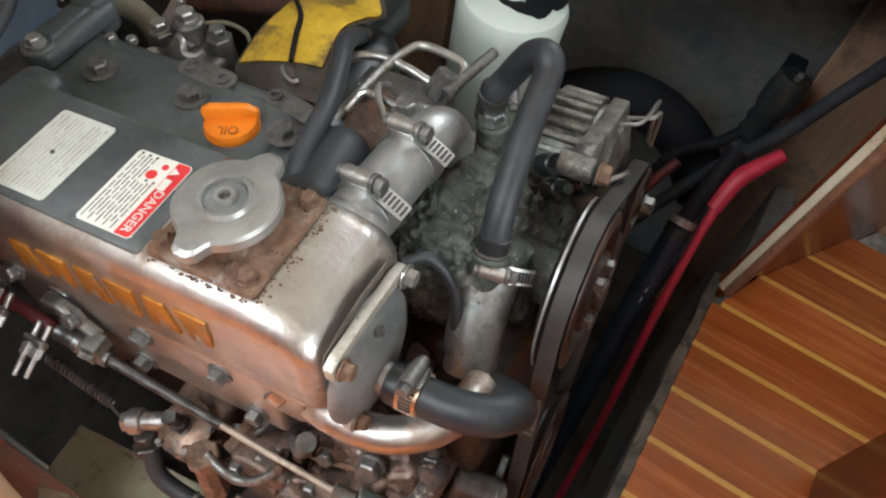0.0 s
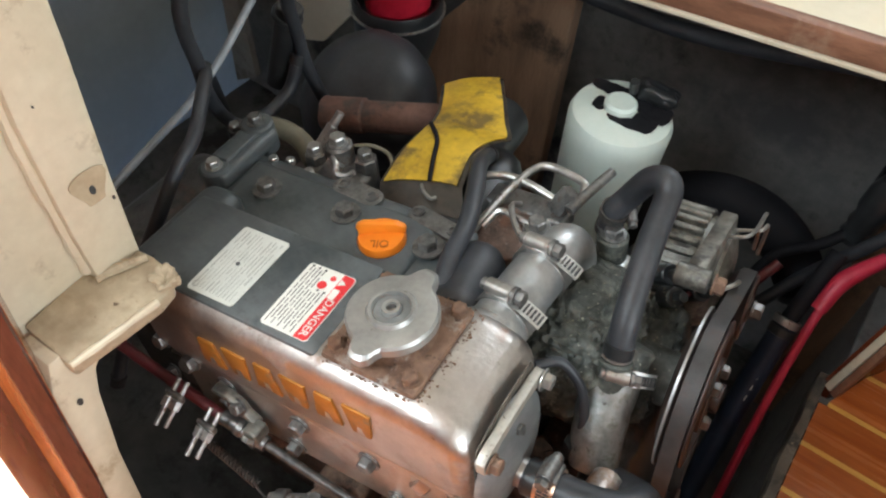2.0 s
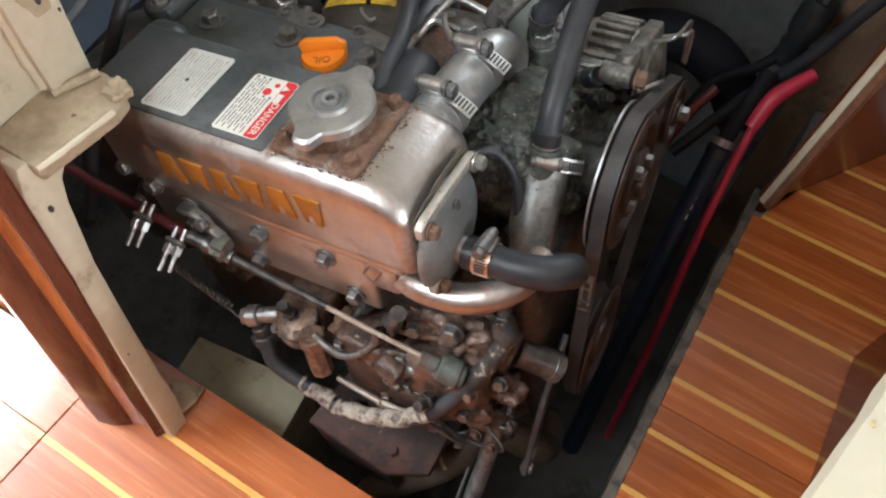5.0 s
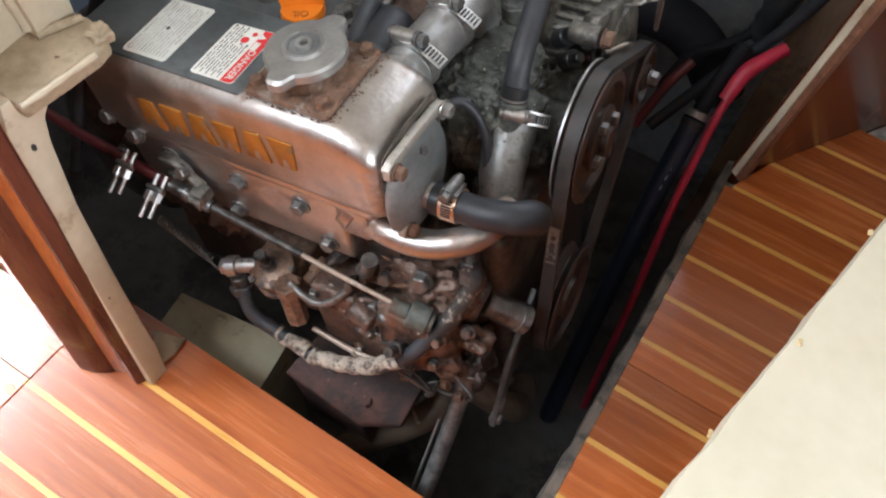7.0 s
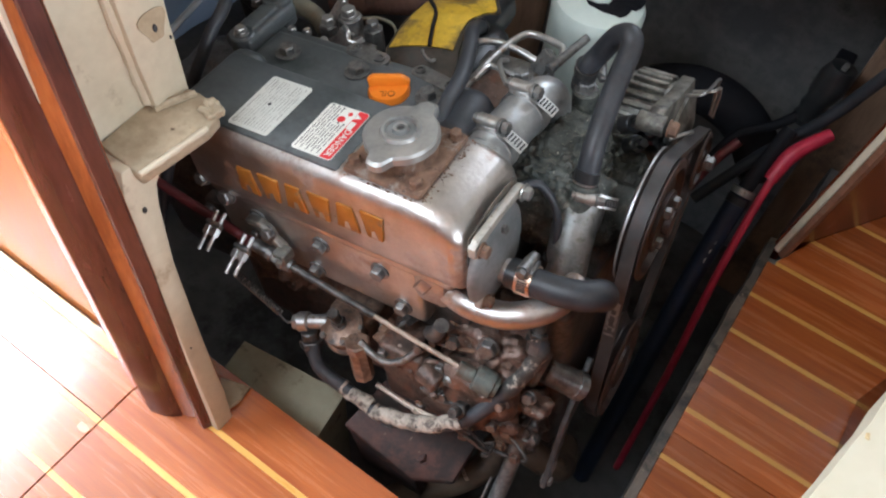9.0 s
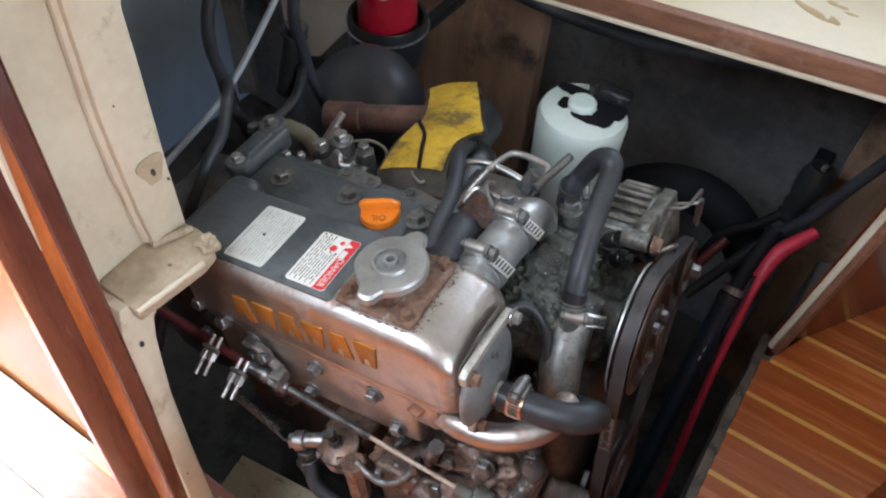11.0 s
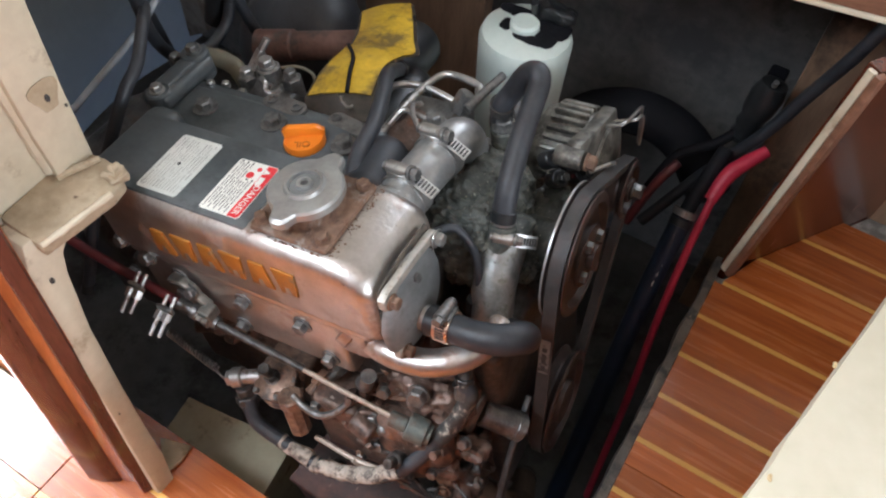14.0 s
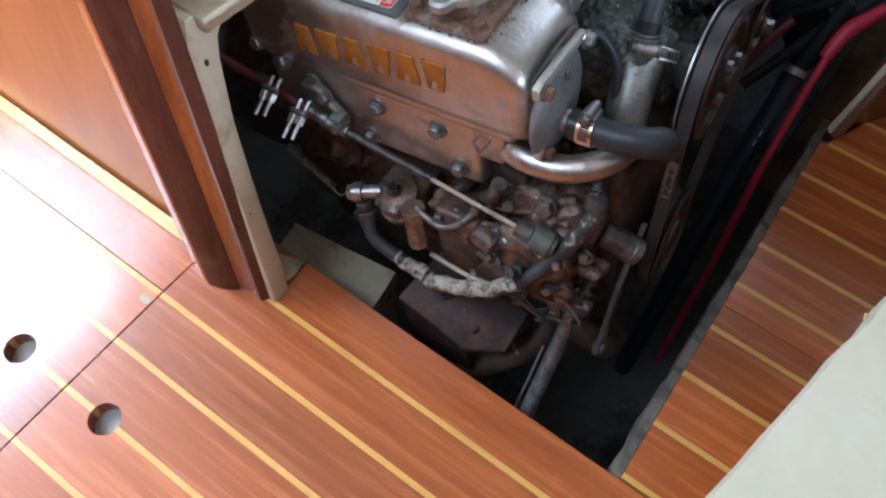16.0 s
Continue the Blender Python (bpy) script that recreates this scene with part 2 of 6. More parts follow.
# dark reflections in the jamb's varnish, put into the colour
M_DARKREFL = surf("mahogany darkened for reflection", (0.045, 0.014, 0.014), (0.10, 0.030, 0.026), 0.22, 0.0, 6, 0.05, 50, coat=0.5, stretch=(9, 9, 0.7))
M_PANEL = surf("mahogany panel", (0.34, 0.11, 0.035), (0.46, 0.17, 0.055), 0.32, 0.0, 4, 0.04, 40, coat=0.3, stretch=(8, 8, 1))
M_NOSE = surf("worn mahogany edge", (0.16, 0.07, 0.04), (0.28, 0.13, 0.075), 0.5, 0.0, 9, 0.2, 80, (0.34, 0.22, 0.15), 0.62, 9, stretch=(1, 10, 10), speck=((0.5, 0.42, 0.32), 90, 0.71))
M_BROWN = surf("dirty brown plywood", (0.20, 0.12, 0.075), (0.33, 0.205, 0.13), 0.65, 0.0, 6, 0.2, 70, (0.05, 0.036, 0.026), 0.58, 5, stretch=(6, 6, 1))
M_HULL = surf("grey painted bilge", (0.27, 0.26, 0.245), (0.44, 0.425, 0.40), 0.65, 0.0, 6, 0.4, 60, (0.12, 0.108, 0.095), 0.56, 7)
M_BOARD = surf("stained cream board", (0.28, 0.25, 0.17), (0.40, 0.36, 0.25), 0.6, 0.0, 8, 0.2, 90, (0.10, 0.07, 0.04), 0.62, 26)
M_BRACKET = surf("red oxide paint", (0.028, 0.011, 0.008), (0.085, 0.033, 0.024), 0.62, 0.0, 30, 0.8, 180, (0.02, 0.012, 0.010), 0.54, 26, speck=((0.20, 0.13, 0.10), 150, 0.68))
M_PEEL = surf("peeling white paint on rubber", (0.25, 0.21, 0.17), (0.47, 0.40, 0.33), 0.7, 0.0, 90, 0.9, 240, (0.07, 0.052, 0.042), 0.53, 95)
M_TRACE = surf("paint traces on rubber", (0.02, 0.019, 0.018), (0.05, 0.046, 0.042), 0.6, 0.0, 60, 0.6, 220, (0.42, 0.37, 0.31), 0.60, 85)
M_BROWNY = surf("brown stained alloy", (0.15, 0.085, 0.058), (0.33, 0.22, 0.16), 0.38, 0.5, 60, 0.5, 240, (0.05, 0.035, 0.028), 0.56, 45, speck=((0.5, 0.42, 0.35), 160, 0.69))
M_DOME = surf("chipped grey paint", (0.17, 0.18, 0.18), (0.29, 0.30, 0.30), 0.42, 0.4, 26, 0.35, 220, (0.12, 0.115, 0.10), 0.64, 22, speck=((0.08, 0.06, 0.045), 110, 0.70))
M_ALLOY = surf("oily cast alloy", (0.10, 0.095, 0.082), (0.31, 0.30, 0.265), 0.45, 0.5, 50, 0.6, 220, (0.045, 0.04, 0.034), 0.55, 45)
M_BURNT = surf("burnt rusty iron", (0.09, 0.042, 0.032), (0.22, 0.12, 0.09), 0.7, 0.0, 24, 0.8, 160, (0.06, 0.045, 0.04), 0.55, 22, speck=((0.34, 0.30, 0.26), 120, 0.69))
M_GREYT = surf("grey plastic tube", (0.20, 0.22, 0.24), (0.32, 0.34, 0.36), 0.4, 0.0, 14, 0.05)
M_RBOWL = surf("red strainer bowl", (0.36, 0.008, 0.02), (0.52, 0.02, 0.045), 0.3, 0.0, 14, 0.02, coat=0.4)
M_PVC = surf("white pump plastic", (0.66, 0.62, 0.52), (0.76, 0.72, 0.62), 0.4, 0.0, 14, 0.05)
M_OLIVE = surf("olive fuel hose", (0.12, 0.11, 0.075), (0.20, 0.18, 0.13), 0.55, 0.0, 14, 0.1)
M_CEIL = surf("cabin white", (0.72, 0.69, 0.62), (0.78, 0.75, 0.68), 0.5, 0.0, 4, 0.05)


# ---- mesh helpers ----
def V(*a):
    return Vector(a)


def bm_box(x0, x1, y0, y1, z0, z1, bev=0.0, seg=3):
    bm = bmesh.new()
    bmesh.ops.create_cube(bm, size=1, matrix=Matrix.LocRotScale(((x0 + x1) / 2, (y0 + y1) / 2, (z0 + z1) / 2), None, (x1 - x0, y1 - y0, z1 - z0)))
    if bev:
        bmesh.ops.bevel(bm, geom=bm.edges[:], offset=bev, segments=seg, profile=0.5, affect="EDGES")
    return bm


def axis_matrix(p, d):
    d = Vector(d).normalized()
    return Matrix.Translation(p) @ d.to_track_quat("Z", "Y").to_matrix().to_4x4()


def bm_lathe(profile, p=(0, 0, 0), d=(0, 0, 1), seg=28, squash=1.0):
    """A turned body: (radius, height) pairs round the axis d from p."""
    bm = bmesh.new()
    m = axis_matrix(p, d)
    rings = []
    for r, h in profile:
        if r <= 1e-6:
            rings.append([bm.verts.new(m @ V(0, 0, h))])
        else:
            rings.append([bm.verts.new(m @ V(r * math.cos(2 * math.pi * i / seg), squash * r * math.sin(2 * math.pi * i / seg), h)) for i in range(seg)])
    for a, b in zip(rings, rings[1:]):
        for i in range(seg):
            j = (i + 1) % seg
            if len(a) == 1 and len(b) > 1:
                bm.faces.new((a[0], b[i], b[j]))
            elif len(b) == 1 and len(a) > 1:
                bm.faces.new((a[i], a[j], b[0]))
            elif len(a) > 1:
                bm.faces.new((a[i], a[j], b[j], b[i]))
    bmesh.ops.recalc_face_normals(bm, faces=bm.faces[:])
    return bm


def bm_cyl(p, q, r, r2=None, seg=24, bev=0.0):
    h = (Vector(q) - Vector(p)).length
    r2 = r if r2 is None else r2
    b = bev or min(r, r2, h) * 0.12
    return bm_lathe([(0, 0), (r - b, 0), (r, b), (r2, h - b), (r2 - b, h), (0, h)], p, Vector(q) - Vector(p), seg)


def smooth_path(points, sub=7):
    pts = [Vector(p) for p in points]
    if len(pts) == 2:
        return pts
    ext = [2 * pts[0] - pts[1]] + pts + [2 * pts[-1] - pts[-2]]
    out = []
    for i in range(1, len(ext) - 2):
        a, b, c, d = ext[i - 1:i + 3]
        for k in range(sub):
            t = k / sub
            out.append(0.5 * (2 * b + (c - a) * t + (2 * a - 5 * b + 4 * c - d) * t * t + (3 * b - a - 3 * c + d) * t ** 3))
    return out + [pts[-1]]


def bm_tube(points, r, seg=14, sub=7, rough=0.0, cap=True):
    path = smooth_path(points, sub)
    bm = bmesh.new()
    n = len(path)
    radius = (lambda u: r) if not callable(r) else r
    t0 = (path[1] - path[0]).normalized()
    up = t0.orthogonal().normalized()
    rings = []
    for i, p in enumerate(path):
        t = (path[min(i + 1, n - 1)] - path[max(i - 1, 0)]).normalized()
        up = (up - t * up.dot(t)).normalized()
        side = t.cross(up)
        ring = []
        for k in range(seg):
            a = 2 * math.pi * k / seg
            d = up * math.cos(a) + side * math.sin(a)
            rr = radius(i / (n - 1))
            if rough:
                rr *= 1 + rough * noise.noise((p + d * rr) * 90)
            ring.append(bm.verts.new(p + d * rr))
        rings.append(ring)
    for a, b in zip(rings, rings[1:]):
        for k in range(seg):
            j = (k + 1) % seg
            bm.faces.new((a[k], a[j], b[j], b[k]))
    if cap:
        bm.faces.new(rings[0][::-1])
        bm.faces.new(rings[-1])
    bmesh.ops.recalc_face_normals(bm, faces=bm.faces[:])
    return bm


def bm_prism(outline, vec, bev=0.0):
    """A flat outline of 3D points pushed along vec."""
    bm = bmesh.new()
    vec = Vector(vec)
    a = [bm.verts.new(Vector(p)) for p in outline]
    b = [bm.verts.new(Vector(p) + vec) for p in outline]
    bm.faces.new(a[::-1])
    bm.faces.new(b)
    n = len(a)
    for i in range(n):
        j = (i + 1) % n
        bm.faces.new((a[i], a[j], b[j], b[i]))
    bmesh.ops.recalc_face_normals(bm, faces=bm.faces[:])
    if bev:
        bmesh.ops.bevel(bm, geom=bm.edges[:], offset=bev, segments=2, profile=0.5, affect="EDGES")
    return bm


def bm_blob(centre, radii, rough=0.25, freq=40.0, level=4):
    bm = bmesh.new()
    bmesh.ops.create_icosphere(bm, subdivisions=level, radius=1)
    for v in bm.verts:
        d = v.co.copy()
        # a squarish casting rather than a ball
        q = Vector([math.copysign(abs(c) ** 0.65, c) for c in d])
        p = Vector(centre) + Vector([q[i] * radii[i] for i in range(3)])
        v.co = p + d * (rough * min(radii) * noise.fractal(p * freq, 1.0, 2.0, 4))
    return bm


def moved(bm, m):
    bmesh.ops.transform(bm, matrix=m, verts=bm.verts[:])
    return bm


def joined(*bms):
    out = bmesh.new()
    for b in bms:
        me = bpy.data.meshes.new("tmp")
        b.to_mesh(me)
        out.from_mesh(me)
        bpy.data.meshes.remove(me)
        b.free()
    return out


def mesh_of(name, bm, material, sharp=38):
    me = bpy.data.meshes.new(name)
    bm.to_mesh(me)
    bm.free()
    for p in me.polygons:
        p.use_smooth = True
    me.set_sharp_from_angle(angle=radians(sharp))
    me.materials.append(material)
    return me


def part(name, bm, material, parent=None, label="", sharp=38):
    ob = new(name, mesh_of(name, bm, material, sharp))
    ob.parent = parent
    if label:
        ob["label"] = label
    return ob


def empty(name, m, label, category, group=""):
    ob = new(name)
    ob.empty_display_size = 0.02
    ob.matrix_world = m
    return tagged(ob, label, category, group)


def thing(name, bm, material, label, category, group="", kind="", sharp=38):
    return tagged(part(name, bm, material, None, "", sharp), label, category, group, kind)


BOLTS = {}


def bolt(parent, p, d, s, material=M_BOLT, washer=1.35, name="bolt"):
    """A hexagon bolt head with its washer; s is the width of the head."""
    key = (round(s, 4), material.name, washer)
    if key not in BOLTS:
        head = bm_lathe([(0, 0), (s * washer * 0.5, 0), (s * washer * 0.5, s * 0.12), (s * 0.5, s * 0.14)], seg=20)
        hexa = bm_lathe([(s * 0.56, s * 0.12), (s * 0.56, s * 0.55), (s * 0.48, s * 0.66), (0, s * 0.66)], seg=6)
        BOLTS[key] = mesh_of("bolt", joined(head, hexa), material, 30)
    ob = new(name, BOLTS[key])
    ob.parent = parent
    ob.matrix_local = axis_matrix(p, d)
    return ob


def clamp(parent, p, d, r, spin=0.0, material=M_STEEL, w=0.011, tail_side=1, k=1.0):
    """A worm-drive clamp round a hose at p along d: band, housing, screw and loose slotted tail."""
    m = axis_matrix(p, d) @ pose(0, 0, 0, 0, 0, spin)
    band = bm_lathe([(r + 0.0004, -w / 2), (r + 0.0018, -w / 2), (r + 0.0018, w / 2), (r + 0.0004, w / 2)], seg=32)
    ob = part("hose_clamp", moved(band, m), material, parent, "worm-drive steel hose clamp")
    house = joined(bm_cyl((r + 0.0055 * k, -0.011 * k, 0), (r + 0.0055 * k, 0.009 * k, 0), 0.0058 * k, seg=16), bm_box(r, r + 0.005 * k, -0.011 * k, 0.009 * k, -w * 0.52, w * 0.52, 0.001, 1))
    part("housing", moved(house, m), M_STEEL if material is M_STEEL else M_BOLT, ob)
    screw = joined(*[bm_cyl((r + 0.0055 * k, a * k, 0), (r + 0.0055 * k, b * k, 0), c * k, seg=s) for a, b, c, s in ((0.0092, 0.0125, 0.0064, 16), (0.0125, 0.0185, 0.0054, 6), (-0.015, -0.011, 0.0045, 10))])
    part("screw", moved(screw, m), M_BOLT, ob)
    if material is not M_STEEL:
        for i in range(7):
            slot = bm_box(r + 0.0012, r + 0.0021, -0.0007, 0.0007, -w * 0.30, w * 0.30)
            part("slot", moved(slot, m @ Matrix.Rotation(tail_side * (0.75 + 0.16 * i), 4, "Z")), M_INK, ob)
        return ob
    tail = bmesh.new()
    cols = []
    at, out = V(math.cos(0.30), tail_side * math.sin(0.30), 0), V(-math.sin(0.30), tail_side * math.cos(0.30), 0)
    run = 0.027 * k

    def along(u):
        return at * (r + 0.0034 - 0.006 * u * u * k) + out * (run * u)

    for i in range(9):
        q = along(i / 8)
        cols.append([tail.verts.new(V(q.x, q.y, z)) for z in (-w * 0.5, w * 0.5)])
    for c, e in zip(cols, cols[1:]):
        tail.faces.new((c[0], c[1], e[1], e[0]))
    bmesh.ops.recalc_face_normals(tail, faces=tail.faces[:])
    bmesh.ops.solidify(tail, geom=tail.faces[:], thickness=0.0007)
    part("tail", moved(tail, m), M_BAND if material is M_STEEL else material, ob)
    for i in range(6):
        u = 0.36 + 0.11 * i
        q, d = along(u), (along(u + 0.02) - along(u)).normalized()
        slot = bm_box(-0.0010, 0.0012, -0.0008 * k, 0.0008 * k, -w * 0.32, w * 0.32)
        part("slot", moved(slot, m @ Matrix.Translation(q) @ Matrix.Rotation(math.atan2(d.y, d.x) - math.pi / 2, 4, "Z")), M_INK, ob)
    return ob


def words(text, size, m, material, parent, name="lettering", depth=0.0003):
    cu = bpy.data.curves.new(name, "FONT")
    cu.body, cu.size, cu.extrude, cu.align_x, cu.align_y = text, size, depth, "CENTER", "CENTER"
    ob = new("tmp_text", cu)
    me = bpy.data.meshes.new_from_object(ob)
    bpy.data.objects.remove(ob)
    me.transform(m)
    me.materials.clear()
    me.materials.append(material)
    o = new(name, me)
    o.parent = parent
    return o


# ---- large structure ----
def slab(name, x0, x1, y0, y1, z0, z1, material, bev=0.002):
    return tagged(part(name, bm_box(x0, x1, y0, y1, z0, z1, bev, 1), material), kind="structure")


def rough_sheet(name, origin, u, v, nu, nv, amp, freq, material, thick=0.012):
    """A slightly crumpled sheet with thickness, spanned by u and v."""
    bm = bmesh.new()
    o, u, v = Vector(origin), Vector(u), Vector(v)
    n = u.cross(v).normalized()
    grid = [[bm.verts.new(o + u * (i / nu) + v * (j / nv) + n * amp * noise.fractal((o + u * (i / nu) + v * (j / nv)) * freq, 1.0, 2.0, 3)) for j in range(nv + 1)] for i in range(nu + 1)]
    for i in range(nu):
        for j in range(nv):
            bm.faces.new((grid[i][j], grid[i + 1][j], grid[i + 1][j + 1], grid[i][j + 1]))
    bmesh.ops.solidify(bm, geom=bm.faces[:], thickness=thick)
    return tagged(part(name, bm, material, None, "", 60), kind="structure")


# engine compartment
rough_sheet("wall_back", (-1.3, 0.85, -0.42), (2.0, 0, 0), (0, 0.10, 0.95), 60, 30, 0.018, 3.0, M_BLACK)
rough_sheet("wall_hull", (-1.25, 0.9, -0.42), (0, -0.86, 0), (0, 0, 1.0), 30, 26, 0.02, 3.0, M_GREYP)
rough_sheet("bilge", (-1.3, -0.35, -0.40), (1.9, 0, 0), (0, 1.3, 0), 50, 40, 0.02, 4.0, M_BILGE)
slab("wall_under_sole", -0.9, 0.0, -0.09, -0.06, -0.40, -0.032, M_HULL)
slab("wall_side", 0.02, 0.05, -0.06, 0.84, -0.40, -0.032, M_BILGE)
slab("wall_locker_back", -0.02, 0.6, 0.765, 0.785, -0.40, 0.334, M_BROWN)

# cabin shell behind and above the camera
west = joined(bm_box(-1.62, -1.60, -1.72, -0.74, -0.05, 1.55), bm_box(-1.62, -1.60, -0.74, 0.10, -0.05, 0.84), bm_box(-1.62, -1.60, -0.74, 0.10, 1.48, 1.55), bm_box(-1.62, -1.60, 0.10, 1.3, -0.05, 1.55))
tagged(part("wall_west", west, M_CEIL), kind="structure")
east = joined(bm_box(1.30, 1.32, -1.72, -0.61, -0.05, 1.55), bm_box(1.30, 1.32, -0.61, 0.11, -0.05, 0.88), bm_box(1.30, 1.32, -0.61, 0.11, 1.16, 1.55), bm_box(1.30, 1.32, 0.11, 1.3, -0.05, 1.55))
tagged(part("wall_east", east, M_CEIL), kind="structure")
slab("wall_south", -1.60, 1.30, -1.72, -1.70, -0.05, 1.55, M_MAHOG)
north = joined(bm_box(-1.60, -0.56, 1.28, 1.30, -0.05, 1.55), bm_box(-0.56, 0.06, 1.28, 1.30, -0.05, 0.97), bm_box(-0.56, 0.06, 1.28, 1.30, 1.23, 1.55), bm_box(0.06, 1.30, 1.28, 1.30, -0.05, 1.55))
tagged(part("wall_north", north, M_CEIL), kind="structure")
roof = joined(bm_box(-1.62, -1.08, -1.72, 1.3, 1.55, 1.58), bm_box(-1.08, -0.36, -1.72, -1.21, 1.55, 1.58), bm_box(-1.08, -0.36, -0.49, 1.3, 1.55, 1.58), bm_box(-0.36, 1.32, -1.72, 1.3, 1.55, 1.58))
tagged(part("ceiling", roof, M_CEIL), kind="structure")

# bulkhead with its cut-out: lower post, ledge, upper edge strip and recessed sheet
def post_at(y, z, off=0.0):
    return V(-0.39 - 0.2 * z + off, y, z)


def upper_at(y, z, off=0.0):
    return V(-0.478 - 0.1 * (z - 0.334) + off, y, z)


POST = [(-0.060, -0.03), (-0.040, -0.03), (-0.036, 0.0), (-0.029, 0.04), (-0.0265, 0.075), (-0.022, 0.12), (-0.0175, 0.16), (-0.009, 0.227), (0.0035, 0.285), (0.010, 0.303), (0.024, 0.316), (0.045, 0.321), (0.070, 0.3215), (0.070, 0.330), (-0.012, 0.331), (-0.020, 0.31), (-0.032, 0.22), (-0.046, 0.10)]
bulkhead = tagged(part("wall_bulkhead", bm_prism([post_at(y, z) for y, z in POST], (-0.03, 0, -0.002), 0.002), M_CREAM, None, "", 30), "chipped cream-painted bulkhead with a cut-out for the engine", "wall", kind="structure")
STRIP = [(0.047, 0.325), (0.080, 0.325), (0.084, 0.397), (0.092, 0.491), (0.0945, 0.528), (0.098, 0.537), (0.106, 0.542), (0.127, 0.545), (0.60, 0.64), (0.60, 1.50), (0.06, 1.50), (0.058, 0.574), (0.048, 0.462), (0.046, 0.381)]
part("edge_strip", bm_prism([upper_at(y, z) for y, z in STRIP], (-0.018, 0, -0.001), 0.0025), M_CREAM, bulkhead, "thicker cream-painted edge strip with a sanded screw hole")
part("recessed_sheet", bm_prism([upper_at(y, z, -0.012) for y, z in ((-0.034, 0.31), (0.049, 0.31), (0.050, 0.46), (0.06, 0.57), (0.15, 1.5), (0.06, 1.5), (-0.004, 0.62), (-0.022, 0.45))], (-0.006, 0, 0), 0.001), M_CREAM, bulkhead, "cream painted sheet")
part("groove_filler", bm_tube([upper_at(y, z, -0.0095) for y, z in ((0.0468, 0.34), (0.0455, 0.381), (0.0475, 0.462), (0.0575, 0.574), (0.06, 0.7))], 0.004, 8, 7, 0.4), M_CREAM, bulkhead, "lumpy painted filler along the groove")
for y, z, r, low in ((0.069, 0.402, 0.0036, 0), (0.079, 0.388, 0.0018, 0), (0.060, 0.47, 0.001, 0), (-0.010, 0.291, 0.0036, 1), (-0.022, 0.316, 0.0018, 1), (-0.036, 0.13, 0.0014, 1)):
    p = post_at(y, z, 0.0006) if low else upper_at(y, z, 0.0016)
    part("screw_hole", bm_lathe([(0, 0), (r * 0.6, 0), (r * 0.5, 0.0006), (0, 0.0003)], p, (1, 0, 0.15), 12, 1.6), M_INK, bulkhead)
patch = [upper_at(0.069 + 0.011 * math.cos(a) * (1 + 0.3 * math.sin(3 * a)), 0.404 + 0.0155 * math.sin(a) * (1 + 0.2 * math.cos(2 * a)), 0.0006) for a in [i * math.pi / 12 for i in range(24)]]
part("bare_patch", bm_prism(patch, (0.0008, 0, 0.0001)), surf("bare sanded patch", (0.40, 0.31, 0.2), (0.50, 0.40, 0.27), 0.8, 0, 60, 0.3), bulkhead, "sanded bare patch round a screw hole")
# the ledge dips a little to its front lip
lt = [V(-0.4455, -0.004, 0.330), V(-0.4415, 0.030, 0.331), V(-0.4385, 0.060, 0.332), V(-0.4400, 0.074, 0.334), V(-0.452, 0.081, 0.336), V(-0.467, 0.082, 0.337), V(-0.482, 0.079, 0.337), V(-0.492, 0.046, 0.337), V(-0.488, -0.004, 0.336)]
part("ledge", bm_prism(lt, (0, 0, -0.013), 0.0025), M_CREAMD, bulkhead, "dirty cream ledge with a worn front edge")
part("bead", bm_tube([(-0.4465, -0.003, 0.3298), (-0.4425, 0.03, 0.3308), (-0.4395, 0.060, 0.3322)], 0.0026, 8, 12, 0.5), M_CREAM, bulkhead)
part("sealant", bm_blob((-0.447, 0.074, 0.3365), (0.0095, 0.0075, 0.0042), 0.9, 160, 5), M_CREAMD, bulkhead, "cracked lump of filler")
part("sealant", bm_tube([(-0.480, 0.046, 0.338), (-0.474, 0.064, 0.3385), (-0.468, 0.078, 0.339)], 0.0035, 8, 8, 0.5), M_CREAMD, bulkhead)
part("foot_block", bm_prism([V(-0.430, -0.012, 0.0008), V(-0.396, -0.001, 0.0008), V(-0.394, -0.020, 0.0008), V(-0.397, -0.033, 0.0008), V(-0.412, -0.029, 0.0008)], (0, 0, 0.005), 0.0012), M_CREAMD, bulkhead, "grey filler block at the foot of the post")

# mahogany jamb and panel beside the bulkhead
UP = V(-0.165, 0.10, 1.0)
jamb = tagged(part("trim_jamb", bm_prism([V(x, y, 0.0005) for x, y in ((-0.398, -0.052), (-0.404, -0.062), (-0.418, -0.060), (-0.432, -0.066), (-0.446, -0.076), (-0.466, -0.082), (-0.484, -0.080), (-0.494, -0.070), (-0.498, -0.060), (-0.508, -0.060), (-0.520, -0.060), (-0.520, -0.04), (-0.418, -0.044))], UP * 1.3), M_JAMB, None, "", 50), "rounded varnished mahogany door jamb", "door frame", kind="structure")
# added strips that paint the varnish's dark reflection bands and the shaded right edge
for name_, mat_, pts_ in (("dark_bead", M_DARKREFL, ((-0.4325, -0.0685), (-0.4465, -0.0785), (-0.4620, -0.0835), (-0.4620, -0.0790), (-0.4460, -0.0740), (-0.4320, -0.0640))), ("dark_bead", M_DARKREFL, ((-0.3970, -0.0545), (-0.4035, -0.0645), (-0.4100, -0.0640), (-0.4095, -0.0600), (-0.4045, -0.0600), (-0.3985, -0.0520)))):
    part(name_, bm_prism([V(x, y, 0.0008) for x, y in pts_], UP * 1.3), mat_, jamb, "added strip coloured as a dark reflection in the varnish", 50)
